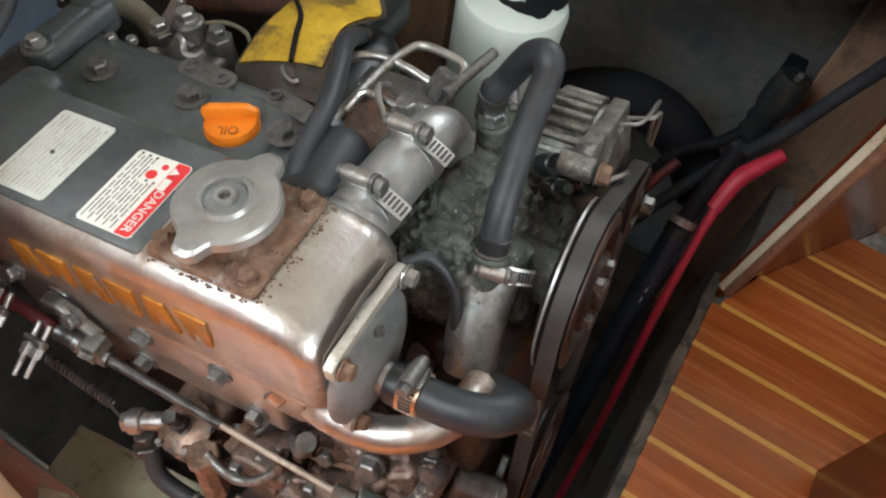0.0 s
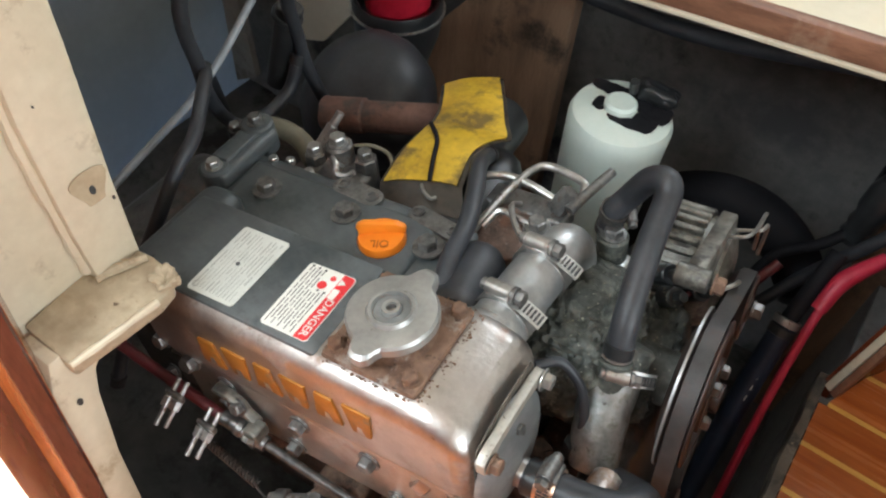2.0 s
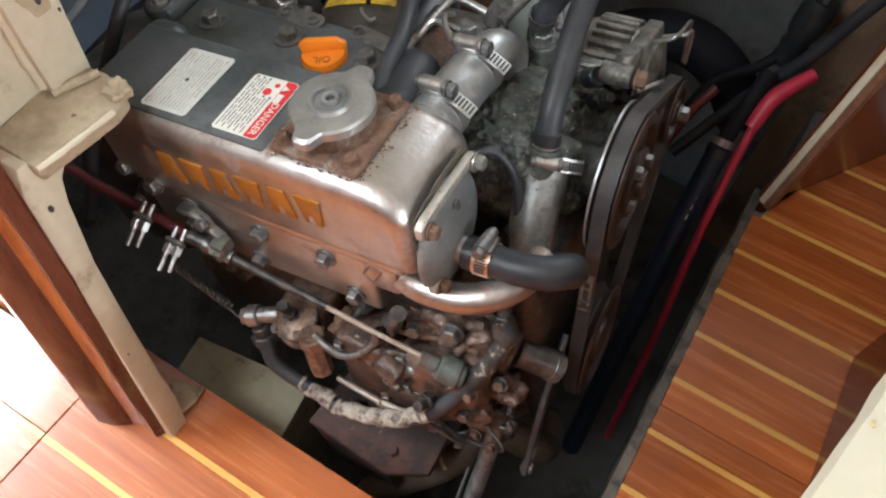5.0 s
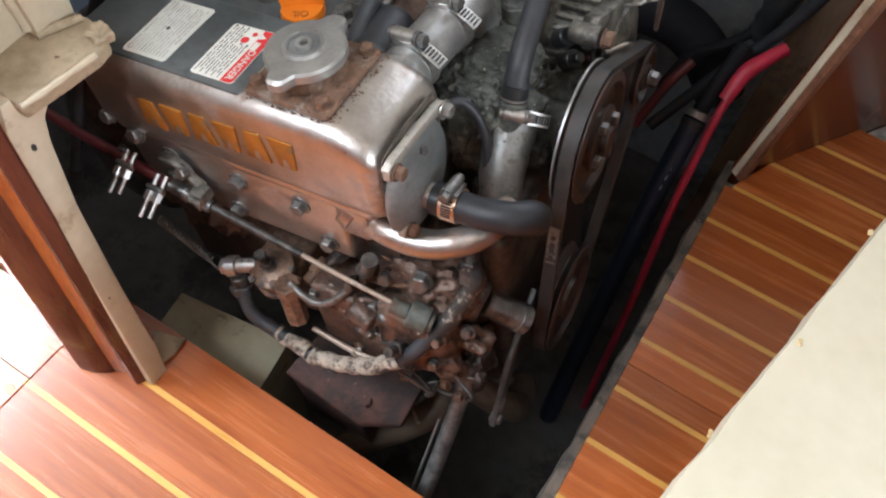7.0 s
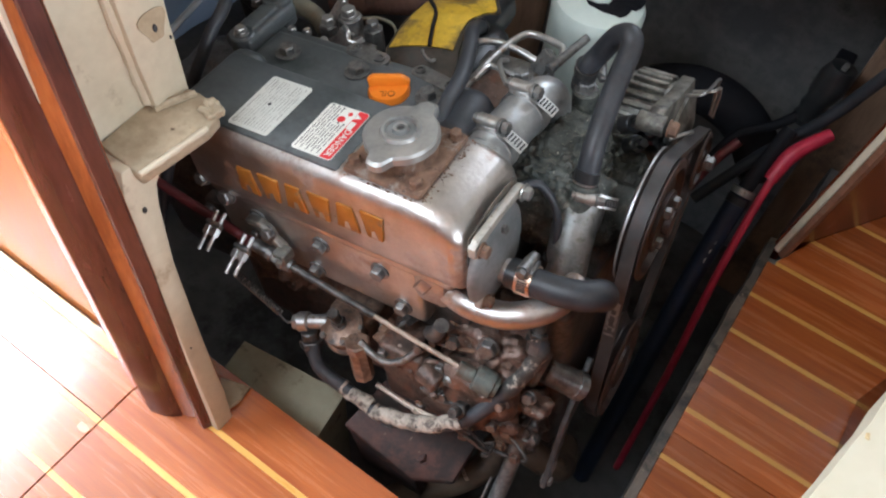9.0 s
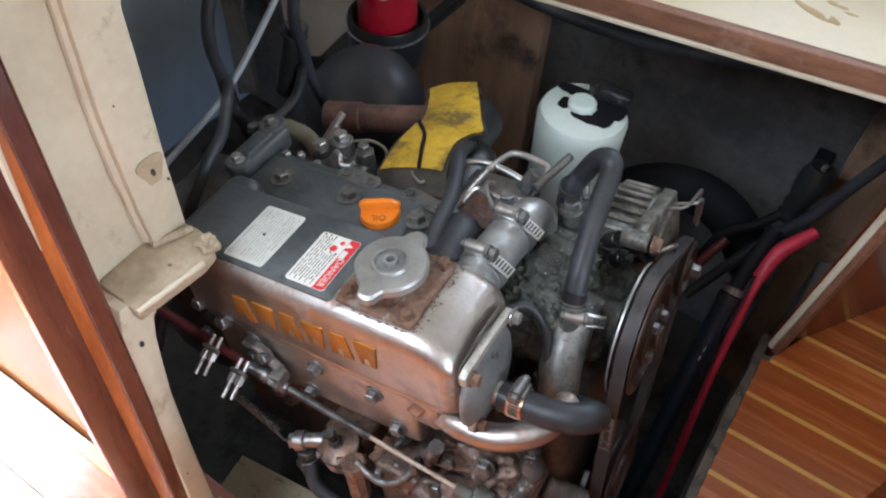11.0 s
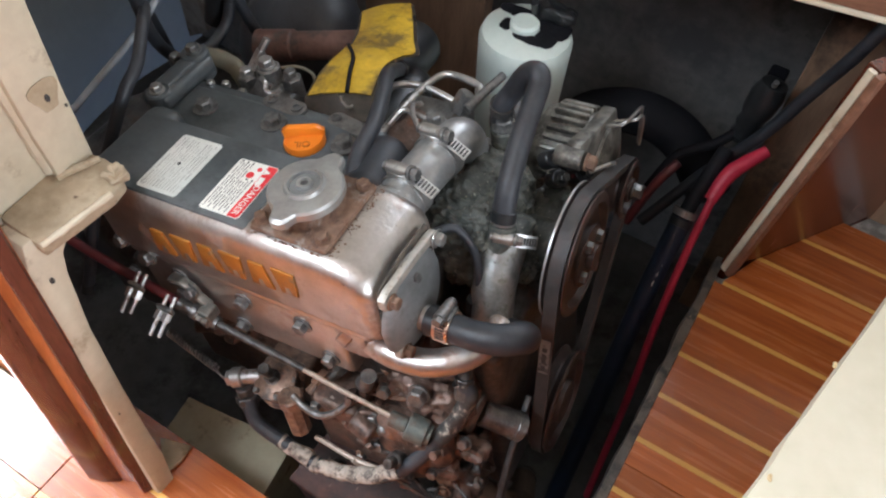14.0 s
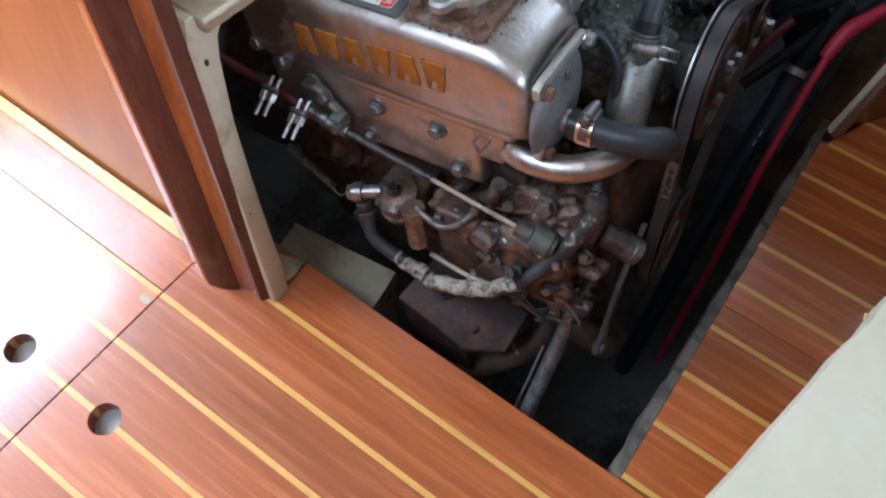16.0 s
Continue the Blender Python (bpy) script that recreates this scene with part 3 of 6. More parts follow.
panel = tagged(part("wall_panel", bm_prism([V(-0.520, -0.046, 0.0), V(-1.599, -0.046, 0.0), V(-1.599, 0.084, 1.3), V(-0.7345, 0.084, 1.3)], (0, 0.024, 0)), M_PANEL), "orange-brown varnished mahogany panel", "wall", kind="structure")
part("skirting", bm_prism([V(-0.519, -0.063, 0.0005), V(-1.6, -0.060, 0.0005), V(-1.6, -0.049, 0.0005), V(-0.519, -0.049, 0.0005)], (0, 0, 0.006)), M_HOLLY, panel)

# shelf over the engine space
S0, S1 = V(-0.4165, 0.5595, 0.335), V(0.75, 0.757, 0.335)
sd = (S1 - S0).normalized()
sn = V(-sd.y, sd.x, 0)
shelf = tagged(part("counter_top", bm_prism([S0 + sn * 0.006 + V(0, 0, 0.010), S1 + sn * 0.006 + V(0, 0, 0.010), S1 + sn * 0.5 + V(0, 0, 0.01), S0 + sn * 0.5 + V(0, 0, 0.01)], (0, 0, 0.018), 0.001), M_CREAM2), "cream shelf with brown stains and a mahogany edge", "shelf", kind="structure")
part("edge_strip", bm_prism([S0 + V(0, 0, 0.005), S1 + V(0, 0, 0.005), S1 + sn * 0.016 + V(0, 0, 0.005), S0 + sn * 0.016 + V(0, 0, 0.005)], (0, 0, 0.0265), 0.003), M_NOSE, shelf, "worn mahogany edge strip")
part("under_strip", bm_prism([S0 - sn * 0.002, S1 - sn * 0.002, S1 + sn * 0.014, S0 + sn * 0.014], (0, 0, 0.0048), 0.001), M_CREAM, shelf, "thin cream strip")
part("end_post", bm_prism([S0 + V(-0.024, 0.0, 0), S0 + V(-0.001, 0.004, 0), S0 + V(-0.004, 0.05, 0), S0 + V(-0.027, 0.05, 0)], (-0.01, 0.01, 0.5), 0.002), M_CREAM, shelf, "cream corner post")
M_STAIN = surf("brown stain", (0.36, 0.25, 0.12), (0.50, 0.37, 0.20), 0.7, 0, 60, 0.3)


def stain(cx, cy, rx, ry, turn, seed):
    pts = []
    for i in range(26):
        a = i * math.pi / 13
        k = 1 + 0.45 * noise.noise(V(math.cos(a) * 1.6, math.sin(a) * 1.6, seed))
        q = Matrix.Rotation(turn, 2) @ Vector((rx * k * math.cos(a), ry * k * math.sin(a)))
        pts.append(V(cx + q.x, cy + 0.026 + q.y, 0.3630))
    part("stain", bm_prism(pts, (0, 0, 0.0004)), M_STAIN, shelf, "dried brown glue stain")


for cx, cy, rx, ry, turn, seed in ((-0.202, 0.670, 0.013, 0.0035, 0.25, 0.9), (-0.171, 0.686, 0.016, 0.0030, 0.20, 2.6), (-0.141, 0.669, 0.024, 0.0060, -0.35, 4.3), (-0.112, 0.665, 0.010, 0.0040, -0.80, 6.0), (-0.118, 0.699, 0.014, 0.0040, -0.10, 7.7), (-0.100, 0.690, 0.007, 0.0030, 0.10, 9.4), (-0.190, 0.705, 0.006, 0.0020, 0.10, 11.1)):
    stain(cx, cy, rx, ry, turn, seed)

# oblique locker front and its edge
T0, T1 = V(0.012, 0.545, 0.0), V(0.40, 1.15, 0.0)
td = (T1 - T0).normalized()
tn = V(td.y, -td.x, 0)
TUP = V(0.025, 0.012, 0.334)
locker = tagged(part("wall_locker", bm_prism([T0 + V(0, 0, -0.03), T1 + V(0, 0, -0.03), T1 - tn * 0.016 + V(0, 0, -0.03), T0 - tn * 0.016 + V(0, 0, -0.03)], TUP * 1.09), M_MAHOG), "dark red mahogany locker front", "wall", kind="structure")
part("edge_trim", bm_prism([T0 + tn * 0.001 - td * 0.006, T0 - tn * 0.008 - td * 0.006, T0 - tn * 0.008 - td * 0.0005, T0 + tn * 0.001 - td * 0.0005], TUP, 0.001), M_CREAM, locker, "cream edge strip")
part("edge_trim", bm_prism([T0 + tn * 0.010 - td * 0.007, T0 + tn * 0.002 - td * 0.007, T0 + tn * 0.002 + td * 0.004, T0 + tn * 0.010 + td * 0.004], TUP, 0.001), M_NOSE, locker, "brown wooden edge strip")

# ---- engine frame: forward end up and toward the sole ----
ENG = pose(-0.21, 0.095, 0.33, 0, -9.5, 4.5)
engine = empty("marine_diesel_engine", ENG, "small grey and silver marine diesel engine, rusty below, in its compartment", "engine")


def E(name, bm, material, label="", parent=None, sharp=38):
    return part(name, bm, material, parent or engine, label, sharp)


# heat exchanger body
def front_rounded(bm, x0=-0.052, x1=-0.004, drop=0.019):
    """Lets the top fall away in a round shoulder to the front end."""
    for i in range(9):
        bmesh.ops.bisect_plane(bm, geom=bm.verts[:] + bm.edges[:] + bm.faces[:], plane_co=(x0 + (x1 - x0) * i / 9, 0, 0), plane_no=(1, 0, 0))
    for v in bm.verts:
        f = min(max((v.co.x - x0) / (x1 - x0), 0.0), 1.0)
        h = min(max((v.co.z + 0.035) / 0.05, 0.0), 1.0)
        v.co.z -= drop * f ** 2.2 * h
    return bm


tank = E("heat_exchanger", front_rounded(bm_box(-0.30, -0.004, -0.003, 0.093, -0.068, 0.019, 0.016, 5)), M_CAST, "silver painted heat exchanger casting with rust spots")
E("flange_skirt", joined(bm_box(-0.285, -0.055, 0.003, 0.04, -0.146, -0.05, 0.006, 3), bm_box(-0.062, -0.030, 0.001, 0.03, -0.105, -0.05, 0.006, 2), bm_box(-0.285, -0.02, -0.0005, 0.03, -0.072, -0.058, 0.006, 3)), M_CAST, "", tank)
E("top_cover", bm_box(-0.297, -0.122, 0.006, 0.090, 0.012, 0.0205, 0.004, 2), M_COVER, "dark grey painted top", tank)
E("end_flange", bm_prism([V(-0.0025, y, z) for y, z in ((-0.0015, 0.0005), (0.006, 0.0035), (0.030, 0.0025), (0.070, -0.001), (0.079, -0.004), (0.082, -0.010), (0.076, -0.016), (0.066, -0.0095), (0.045, -0.0065), (0.020, -0.0055), (0.014, -0.008), (0.007, -0.0135), (-0.001, -0.011))], (0.0065, 0, 0), 0.001), M_FLANGE, "stained pale end flange", tank)
E("flange_boss", bm_cyl((-0.003, 0.010, -0.076), (0.004, 0.010, -0.076), 0.0085), M_FLANGE, "", tank)
E("gasket", bm_prism([V(-0.0036, y + 0.0010 * noise.noise(V(y * 400, 0, 1)), z) for y, z in ((0.0, -0.07), (0.0005, -0.05), (-0.0008, -0.03), (0.0004, -0.012), (0.004, 0.003), (0.02, 0.006), (0.04, 0.0075), (0.06, 0.006), (0.076, 0.004), (0.080, -0.01), (0.08, -0.07))], (-0.0009, 0, 0)), M_BARE, "torn brown gasket", tank)
dome = bm_lathe([(0.048, 0), (0.048, 0.002), (0.0465, 0.0045), (0.042, 0.007), (0.034, 0.0095), (0.022, 0.0115), (0.010, 0.0125), (0, 0.0127)], seg=48)
E("end_cover", moved(dome, Matrix.Translation((-0.0035, 0.0375, -0.0465)) @ Matrix.Rotation(radians(90), 4, "Y") @ Matrix.Diagonal((1.0, 0.88, 1, 1))), M_DOME, "grey domed end cover", tank)
bolt(tank, (0.005, 0.006, -0.006), (1, 0, 0), 0.010, M_RUST)
bolt(tank, (0.005, 0.075, -0.009), (1, 0, 0), 0.0105, M_STEEL, 1.5)
bolt(tank, (0.004, 0.010, -0.076), (1, 0, 0), 0.010, M_RUST)
bolt(tank, (0.0045, 0.0385, -0.0155), (1, 0, 0.35), 0.0075, M_BOLT, 1.1)
# six raised letter-sized blocks, their row rising a little to the front
for i in range(6):
    x = -0.2325 + 0.0268 * i
    t = -0.0135 + 0.0019 * i
    a, b = (0.0038, 0.0) if i % 2 else (0.0, 0.0038)
    bar = [V(x + a, -0.0025, t - 0.029), V(x + 0.0225 - a, -0.0025, t - 0.029), V(x + 0.0225 - b, -0.0025, t), V(x + b, -0.0025, t)]
    E("raised_block", bm_prism(bar, (0, -0.0024, 0), 0.0008), M_GOLD, "", tank)
    notch = [V(x + 0.0080, -0.0050, t - 0.0275), V(x + 0.0145, -0.0050, t - 0.0275), V(x + 0.0130, -0.0050, t - 0.019), V(x + 0.0095, -0.0050, t - 0.019)]
    E("recess", bm_prism(notch, (0, 0.0004, 0)), M_CAST, "", tank)
for p, mat in (((-0.161, 0.003, -0.089), M_BOLT), ((-0.097, 0.003, -0.089), M_BOLT), ((-0.176, 0.003, -0.134), M_BOLT), ((-0.078, 0.003, -0.130), M_BOLT), ((-0.235, 0.003, -0.089), M_BOLT)):
    bolt(tank, p, (0, -1, 0), 0.0125, mat, 1.5)

# filler neck, cap and rusty flange
neck = E("filler_neck", joined(bm_box(-0.119, -0.047, 0.008, 0.084, 0.017, 0.0245, 0.004, 2), bm_lathe([(0.030, 0.02), (0.026, 0.027), (0.0245, 0.036), (0, 0.036)], (-0.084, 0.045, 0))), M_RUST, "rusty filler neck flange", tank)
for p in ((-0.111, 0.017, 0.0245), (-0.055, 0.017, 0.0245), (-0.055, 0.076, 0.0245), (-0.111, 0.076, 0.0245)):
    bolt(neck, p, (0, 0, 1), 0.0095, M_RUST, 1.2)
capm = bmesh.new()
N = 72
levels = []
prof = [(0.0030, -0.0012, 0), (0.0035, 0.0040, 0), (0.0058, 0.0042, 0), (0.0066, 0.0005, 0), (0.0118, 0.0002, 0), (0.0128, 0.0034, 0), (0.0148, 0.0036, 0), (0.0165, 0.0012, 0), (0.0245, 0.0010, 0.15), (0.0285, 0.0004, 0.85), (0.0300, -0.0016, 1.0), (0.0300, -0.0075, 1.0), (0.0290, -0.0085, 0.95)]
for r, z, e in prof:
    ring = []
    for i in range(N):
        a = 2 * math.pi * i / N
        da = min(abs((a - 1.45 + math.pi) % (2 * math.pi) - math.pi), abs((a - 4.70 + math.pi) % (2 * math.pi) - math.pi))
        rr = r + e * 0.0105 * math.exp(-(da / 0.26) ** 4)
        ring.append(capm.verts.new(V(-0.084 + rr * math.cos(a), 0.045 + rr * math.sin(a), 0.0445 + z)))
    levels.append(ring)
for a, b in zip(levels, levels[1:]):
    for i in range(N):
        j = (i + 1) % N
        capm.faces.new((a[i], a[j], b[j], b[i]))
capm.faces.new(levels[0])
bmesh.ops.recalc_face_normals(capm, faces=capm.faces[:])
E("pressure_cap", capm, M_CAP, "dull steel pressure cap with two ears", tank, 24)

E("rust_ring", bm_lathe([(0.0068, 0.0450), (0.0116, 0.0449), (0.0116, 0.0454), (0.0068, 0.0455), (0.0068, 0.0450)], (-0.084, 0.045, 0), seg=36), M_DOME, "dull ring in the cap", tank)
E("cap_rivet", bm_lathe([(0.0036, 0.044), (0.0036, 0.0468), (0.0024, 0.0472), (0.0016, 0.0455), (0, 0.0455)], (-0.084, 0.045, 0), seg=20), M_BOLT, "", tank)

# rating plate and warning sticker
TOP = 0.0207
plate = E("rating_plate", bm_prism([V(x, y, TOP) for x, y in ((-0.2385, 0.0130), (-0.2365, 0.0108), (-0.1985, 0.0112), (-0.1965, 0.0134), (-0.1965, 0.0742), (-0.1985, 0.0765), (-0.2375, 0.0760), (-0.2395, 0.0740))], (0, 0, 0.0006)), M_PLATE, "scuffed white rating plate with unreadable print", tank)
M_FADED = surf("faded print", (0.36, 0.36, 0.33), (0.58, 0.58, 0.53), 0.6, scale=160)
rp = random.Random(5)
for i in range(12):
    x, y = -0.2355 + 0.0031 * i, 0.0145
    while y < 0.070:
        y1 = min(y + rp.uniform(0.006, 0.022), 0.0725)
        part("print_line", bm_box(x, x + rp.choice((0.0005, 0.0007, 0.0011)), y, y1, TOP + 0.0005, TOP + 0.0009), M_FADED, plate)
        y = y1 + rp.choice((0.0015, 0.002, 0.007))
part("emblem", bm_lathe([(0.0022, 0), (0.0028, 0), (0.0028, 0.0003), (0.0022, 0.0003), (0.0022, 0)], (-0.234, 0.0165, TOP + 0.0006), seg=20), M_FADED, plate)
part("screw_mark", bm_lathe([(0, 0), (0.0016, 0), (0.0016, 0.0004), (0, 0.0005)], (-0.219, 0.044, TOP + 0.0006)), M_INK, plate)
sticker = E("warning_sticker", bm_prism([V(x, y, TOP) for x, y in ((-0.1715, 0.013), (-0.1695, 0.0110), (-0.1345, 0.0115), (-0.1325, 0.0135), (-0.1330, 0.0685), (-0.1350, 0.0708), (-0.1705, 0.0695), (-0.1722, 0.0675))], (0, 0, 0.0006)), M_LABEL, "white and red danger sticker", tank)
part("red_band", bm_prism([V(x, y, TOP + 0.0006) for x, y in ((-0.1432, 0.0118), (-0.1348, 0.0120), (-0.1330, 0.0138), (-0.1335, 0.0680), (-0.1353, 0.0700), (-0.1432, 0.0698))], (0, 0, 0.0003)), M_RED, sticker)
words("DANGER", 0.0082, Matrix.Translation((-0.1383, 0.031, TOP + 0.0010)) @ Matrix.Rotation(radians(-90), 4, "Z"), M_LABEL, sticker)
part("warning_triangle", bm_prism([V(-0.1370, 0.0625, TOP + 0.0009), V(-0.1425, 0.0655, TOP + 0.0009), V(-0.1425, 0.0595, TOP + 0.0009)], (0, 0, 0.0003)), M_LABEL, sticker)
part("print_bar", bm_box(-0.1425, -0.1375, 0.0475, 0.0565, TOP + 0.0009, TOP + 0.0012), M_LABEL, sticker)
for y, x, r in ((0.0555, -0.1525, 0.0035), (0.0635, -0.1485, 0.0022)):
    part("red_spot", bm_lathe([(0, 0), (r, 0), (r, 0.0003), (0, 0.0003)], (x, y, TOP + 0.0006)), M_RED, sticker)
for i in range(9):
    x = -0.1690 + 0.0027 * i
    top = 0.066 if i < 5 else 0.049
    y = 0.0135 + 0.004 * (i % 2)
    while y < top - 0.003:
        y1 = min(y + rp.uniform(0.004, 0.012), top)
        part("print_line", bm_box(x, x + 0.0008, y, y1, TOP + 0.0006, TOP + 0.0009), M_GREYINK, sticker)
        y = y1 + rp.uniform(0.0008, 0.002)
    if i % 2 == 0:
        part("print_dot", bm_box(x - 0.0002, x + 0.0014, top + 0.0006, top + 0.0022, TOP + 0.0006, TOP + 0.0009), M_INK, sticker)

# rocker cover
cover = E("rocker_cover", joined(bm_box(-0.332, -0.100, 0.080, 0.186, -0.085, -0.019, 0.010, 3), bm_box(-0.322, -0.13, 0.10, 0.172, -0.03, -0.0155, 0.006, 3), bm_box(-0.325, -0.285, 0.02, 0.12, -0.06, 0.004, 0.014, 4)), M_COVER, "oily dark grey rocker cover")
for p in ((-0.2075, 0.148, -0.0155), (-0.2865, 0.143, -0.0155), (-0.1270, 0.1460, -0.0155)):
    bolt(cover, p, (0, 0, 1), 0.0145, M_BOLT, 1.75)
oil = E("oil_filler_cap", bm_lathe([(0.0165, -0.006), (0.0190, -0.003), (0.0196, 0.003), (0.0180, 0.0068), (0.009, 0.0080), (0, 0.0080)], (-0.1635, 0.1365, -0.0155), seg=40), M_ORANGE, "orange plastic oil filler cap", cover)
fin = bm_prism([V(-0.0180, -0.0032, 0.003), V(0.0180, -0.0032, 0.003), V(0.0195, -0.0032, 0.011), V(0.012, -0.0032, 0.0165), V(-0.014, -0.0032, 0.0185), V(-0.0200, -0.0032, 0.015)], (0, 0.0064, 0), 0.0018)
E("oil_cap_grip", moved(fin, Matrix.Translation((-0.1645, 0.1400, -0.0155)) @ Matrix.Rotation(radians(30), 4, "Z")), M_ORANGE, "", cover)
words("OIL", 0.0095, Matrix.Translation((-0.1585, 0.1272, -0.0078)) @ Matrix.Rotation(radians(205), 4, "Z"), surf("embossed orange", (0.30, 0.07, 0.006), (0.36, 0.09, 0.01), 0.5), cover, depth=0.0005)


def eye_plate(p, q, w, name="lifting_plate"):
    p, q = Vector(p), Vector(q)
    d = (q - p).normalized()
    s = V(-d.y, d.x, 0) * w
    out = []
    for c, sgn in ((q, 1), (p, -1)):
        for k in range(9):
            a = math.pi * (k / 8 - 0.5)
            out.append(c + sgn * (d * w * math.cos(a) + s * math.sin(a)))
    ob = E(name, bm_prism(out, (0, 0, 0.004), 0.0008), M_BOLT, "grey lifting plate with round eyes", cover)
    for c in (p, q):
        part("eye", bm_lathe([(w * 0.35, 0), (w * 0.62, 0), (w * 0.62, 0.002), (w * 0.35, 0.002), (w * 0.35, 0)], c + V(0, 0, 0.0041), seg=20), M_BOLT, ob)
    return ob


eye_plate((-0.2295, 0.1765, -0.0190), (-0.1990, 0.1740, -0.0190), 0.0098)
eye_plate((-0.1540, 0.1755, -0.0190), (-0.1180, 0.1690, -0.0190), 0.0085)

# cylinder head, block and sump
E("cylinder_head", joined(bm_box(-0.345, -0.015, 0.035, 0.245, -0.17, -0.075, 0.008, 2), bm_box(-0.34, -0.02, 0.02, 0.06, -0.18, -0.13, 0.006, 2)), M_GREASY, "greasy grey cylinder head")
block = E("engine_block", joined(bm_box(-0.35, 0.045, 0.045, 0.27, -0.36, -0.165, 0.012, 2), bm_box(-0.34, 0.02, 0.06, 0.25, -0.43, -0.35, 0.02, 2)), M_RUSTY, "rusty oily engine block")
for c_, r_ in (((-0.02, 0.07, -0.20), (0.05, 0.05, 0.055)), ((0.0, 0.035, -0.175), (0.045, 0.03, 0.03)), ((-0.28, 0.06, -0.22), (0.06, 0.035, 0.05))):
    E("casting_boss", bm_blob(c_, r_, 0.4, 45, 5), M_RUSTY)
for p, s in (((0.004, 0.012, -0.150), 0.016), ((-0.030, 0.008, -0.160), 0.012), ((-0.06, 0.012, -0.19), 0.012), ((0.03, 0.02, -0.18), 0.012), ((0.0, 0.0, -0.195), 0.010), ((-0.09, 0.03, -0.165), 0.012), ((0.03, -0.005, -0.26), 0.011), ((0.025, -0.012, -0.285), 0.011)):
    bolt(block, p, (0.1, -1, 0.35), s, M_BOLT if s > 0.011 else M_RUST, 1.3)
E("gearbox", joined(bm_blob((-0.43, 0.15, -0.22), (0.09, 0.10, 0.13), 0.15, 16, 3)), M_GREASY, "dark greasy gearbox")

# ---- engine, front end ----
spout = E("outlet_neck", joined(bm_tube([(-0.075, 0.05, -0.012), (-0.055, 0.075, -0.011), (-0.042, 0.092, -0.011), (-0.041, 0.106, -0.010)], lambda u: 0.028 - 0.008 * u, 24)), M_SHELL, "silver outlet neck", tank)
thermo = E("thermostat_housing", joined(bm_tube([(-0.037, 0.150, -0.010), (-0.036, 0.172, -0.010), (-0.034, 0.187, -0.012), (-0.031, 0.198, -0.024), (-0.029, 0.201, -0.06)], 0.0185, 24), bm_cyl((-0.054, 0.186, -0.06), (-0.054, 0.186, 0.003), 0.011), bm_box(-0.06, 0.005, 0.175, 0.245, -0.075, -0.055, 0.006)), M_SHELL, "weathered alloy thermostat elbow")
E("bolt_boss", bm_cyl((-0.012, 0.236, -0.07), (-0.012, 0.236, -0.032), 0.0125), M_CRUST)
bolt(thermo, (-0.054, 0.186, 0.003), (0, 0, 1), 0.013, M_BOLT, 1.5)
bolt(thermo, (-0.012, 0.236, -0.032), (0, 0, 1), 0.014, M_BOLT, 1.5)
def crusty(bm, amp, freq):
    for v in bm.verts:
        v.co += (v.normal if v.normal.length else V(0, 0, 1)) * amp * noise.fractal(v.co * freq, 0.8, 2.1, 4)
    return bm


pumpbody = bm_blob((-0.004, 0.165, -0.080), (0.042, 0.058, 0.050), 0.16, 30, 6)
pumpbody.normal_update()
E("water_pump", crusty(pumpbody, 0.0035, 150), M_CRUST, "corroded dark water pump casting with pale crust")
arm = bm_blob((0.040, 0.190, -0.108), (0.022, 0.060, 0.020), 0.2, 40, 5)
arm.normal_update()
E("pump_bracket", crusty(arm, 0.003, 160), M_CRUST, "corroded pump bracket")
E("pump_hub", bm_cyl((0.01, 0.173, -0.097), (0.075, 0.173, -0.097), 0.022), M_CRUST)
E("hose_neck", bm_cyl((0.022, 0.134, -0.082), (0.026, 0.145, -0.056), 0.017), M_CRUST)
E("hose_neck", bm_cyl((0.038, 0.156, -0.046), (0.034, 0.140, -0.060), 0.0185), M_CRUST)
silver_hose = E("silver_hose", bm_tube([(-0.042, 0.096, -0.009), (-0.039, 0.13, -0.008), (-0.036, 0.168, -0.009)], 0.0205, 24, 6), M_SHELL, "silver-painted hose")
clamp(silver_hose, (-0.041, 0.110, -0.009), (0.1, 1, 0), 0.0205, 85, w=0.012)
clamp(silver_hose, (-0.037, 0.160, -0.009), (0.1, 1, 0), 0.0205, 85, w=0.012)

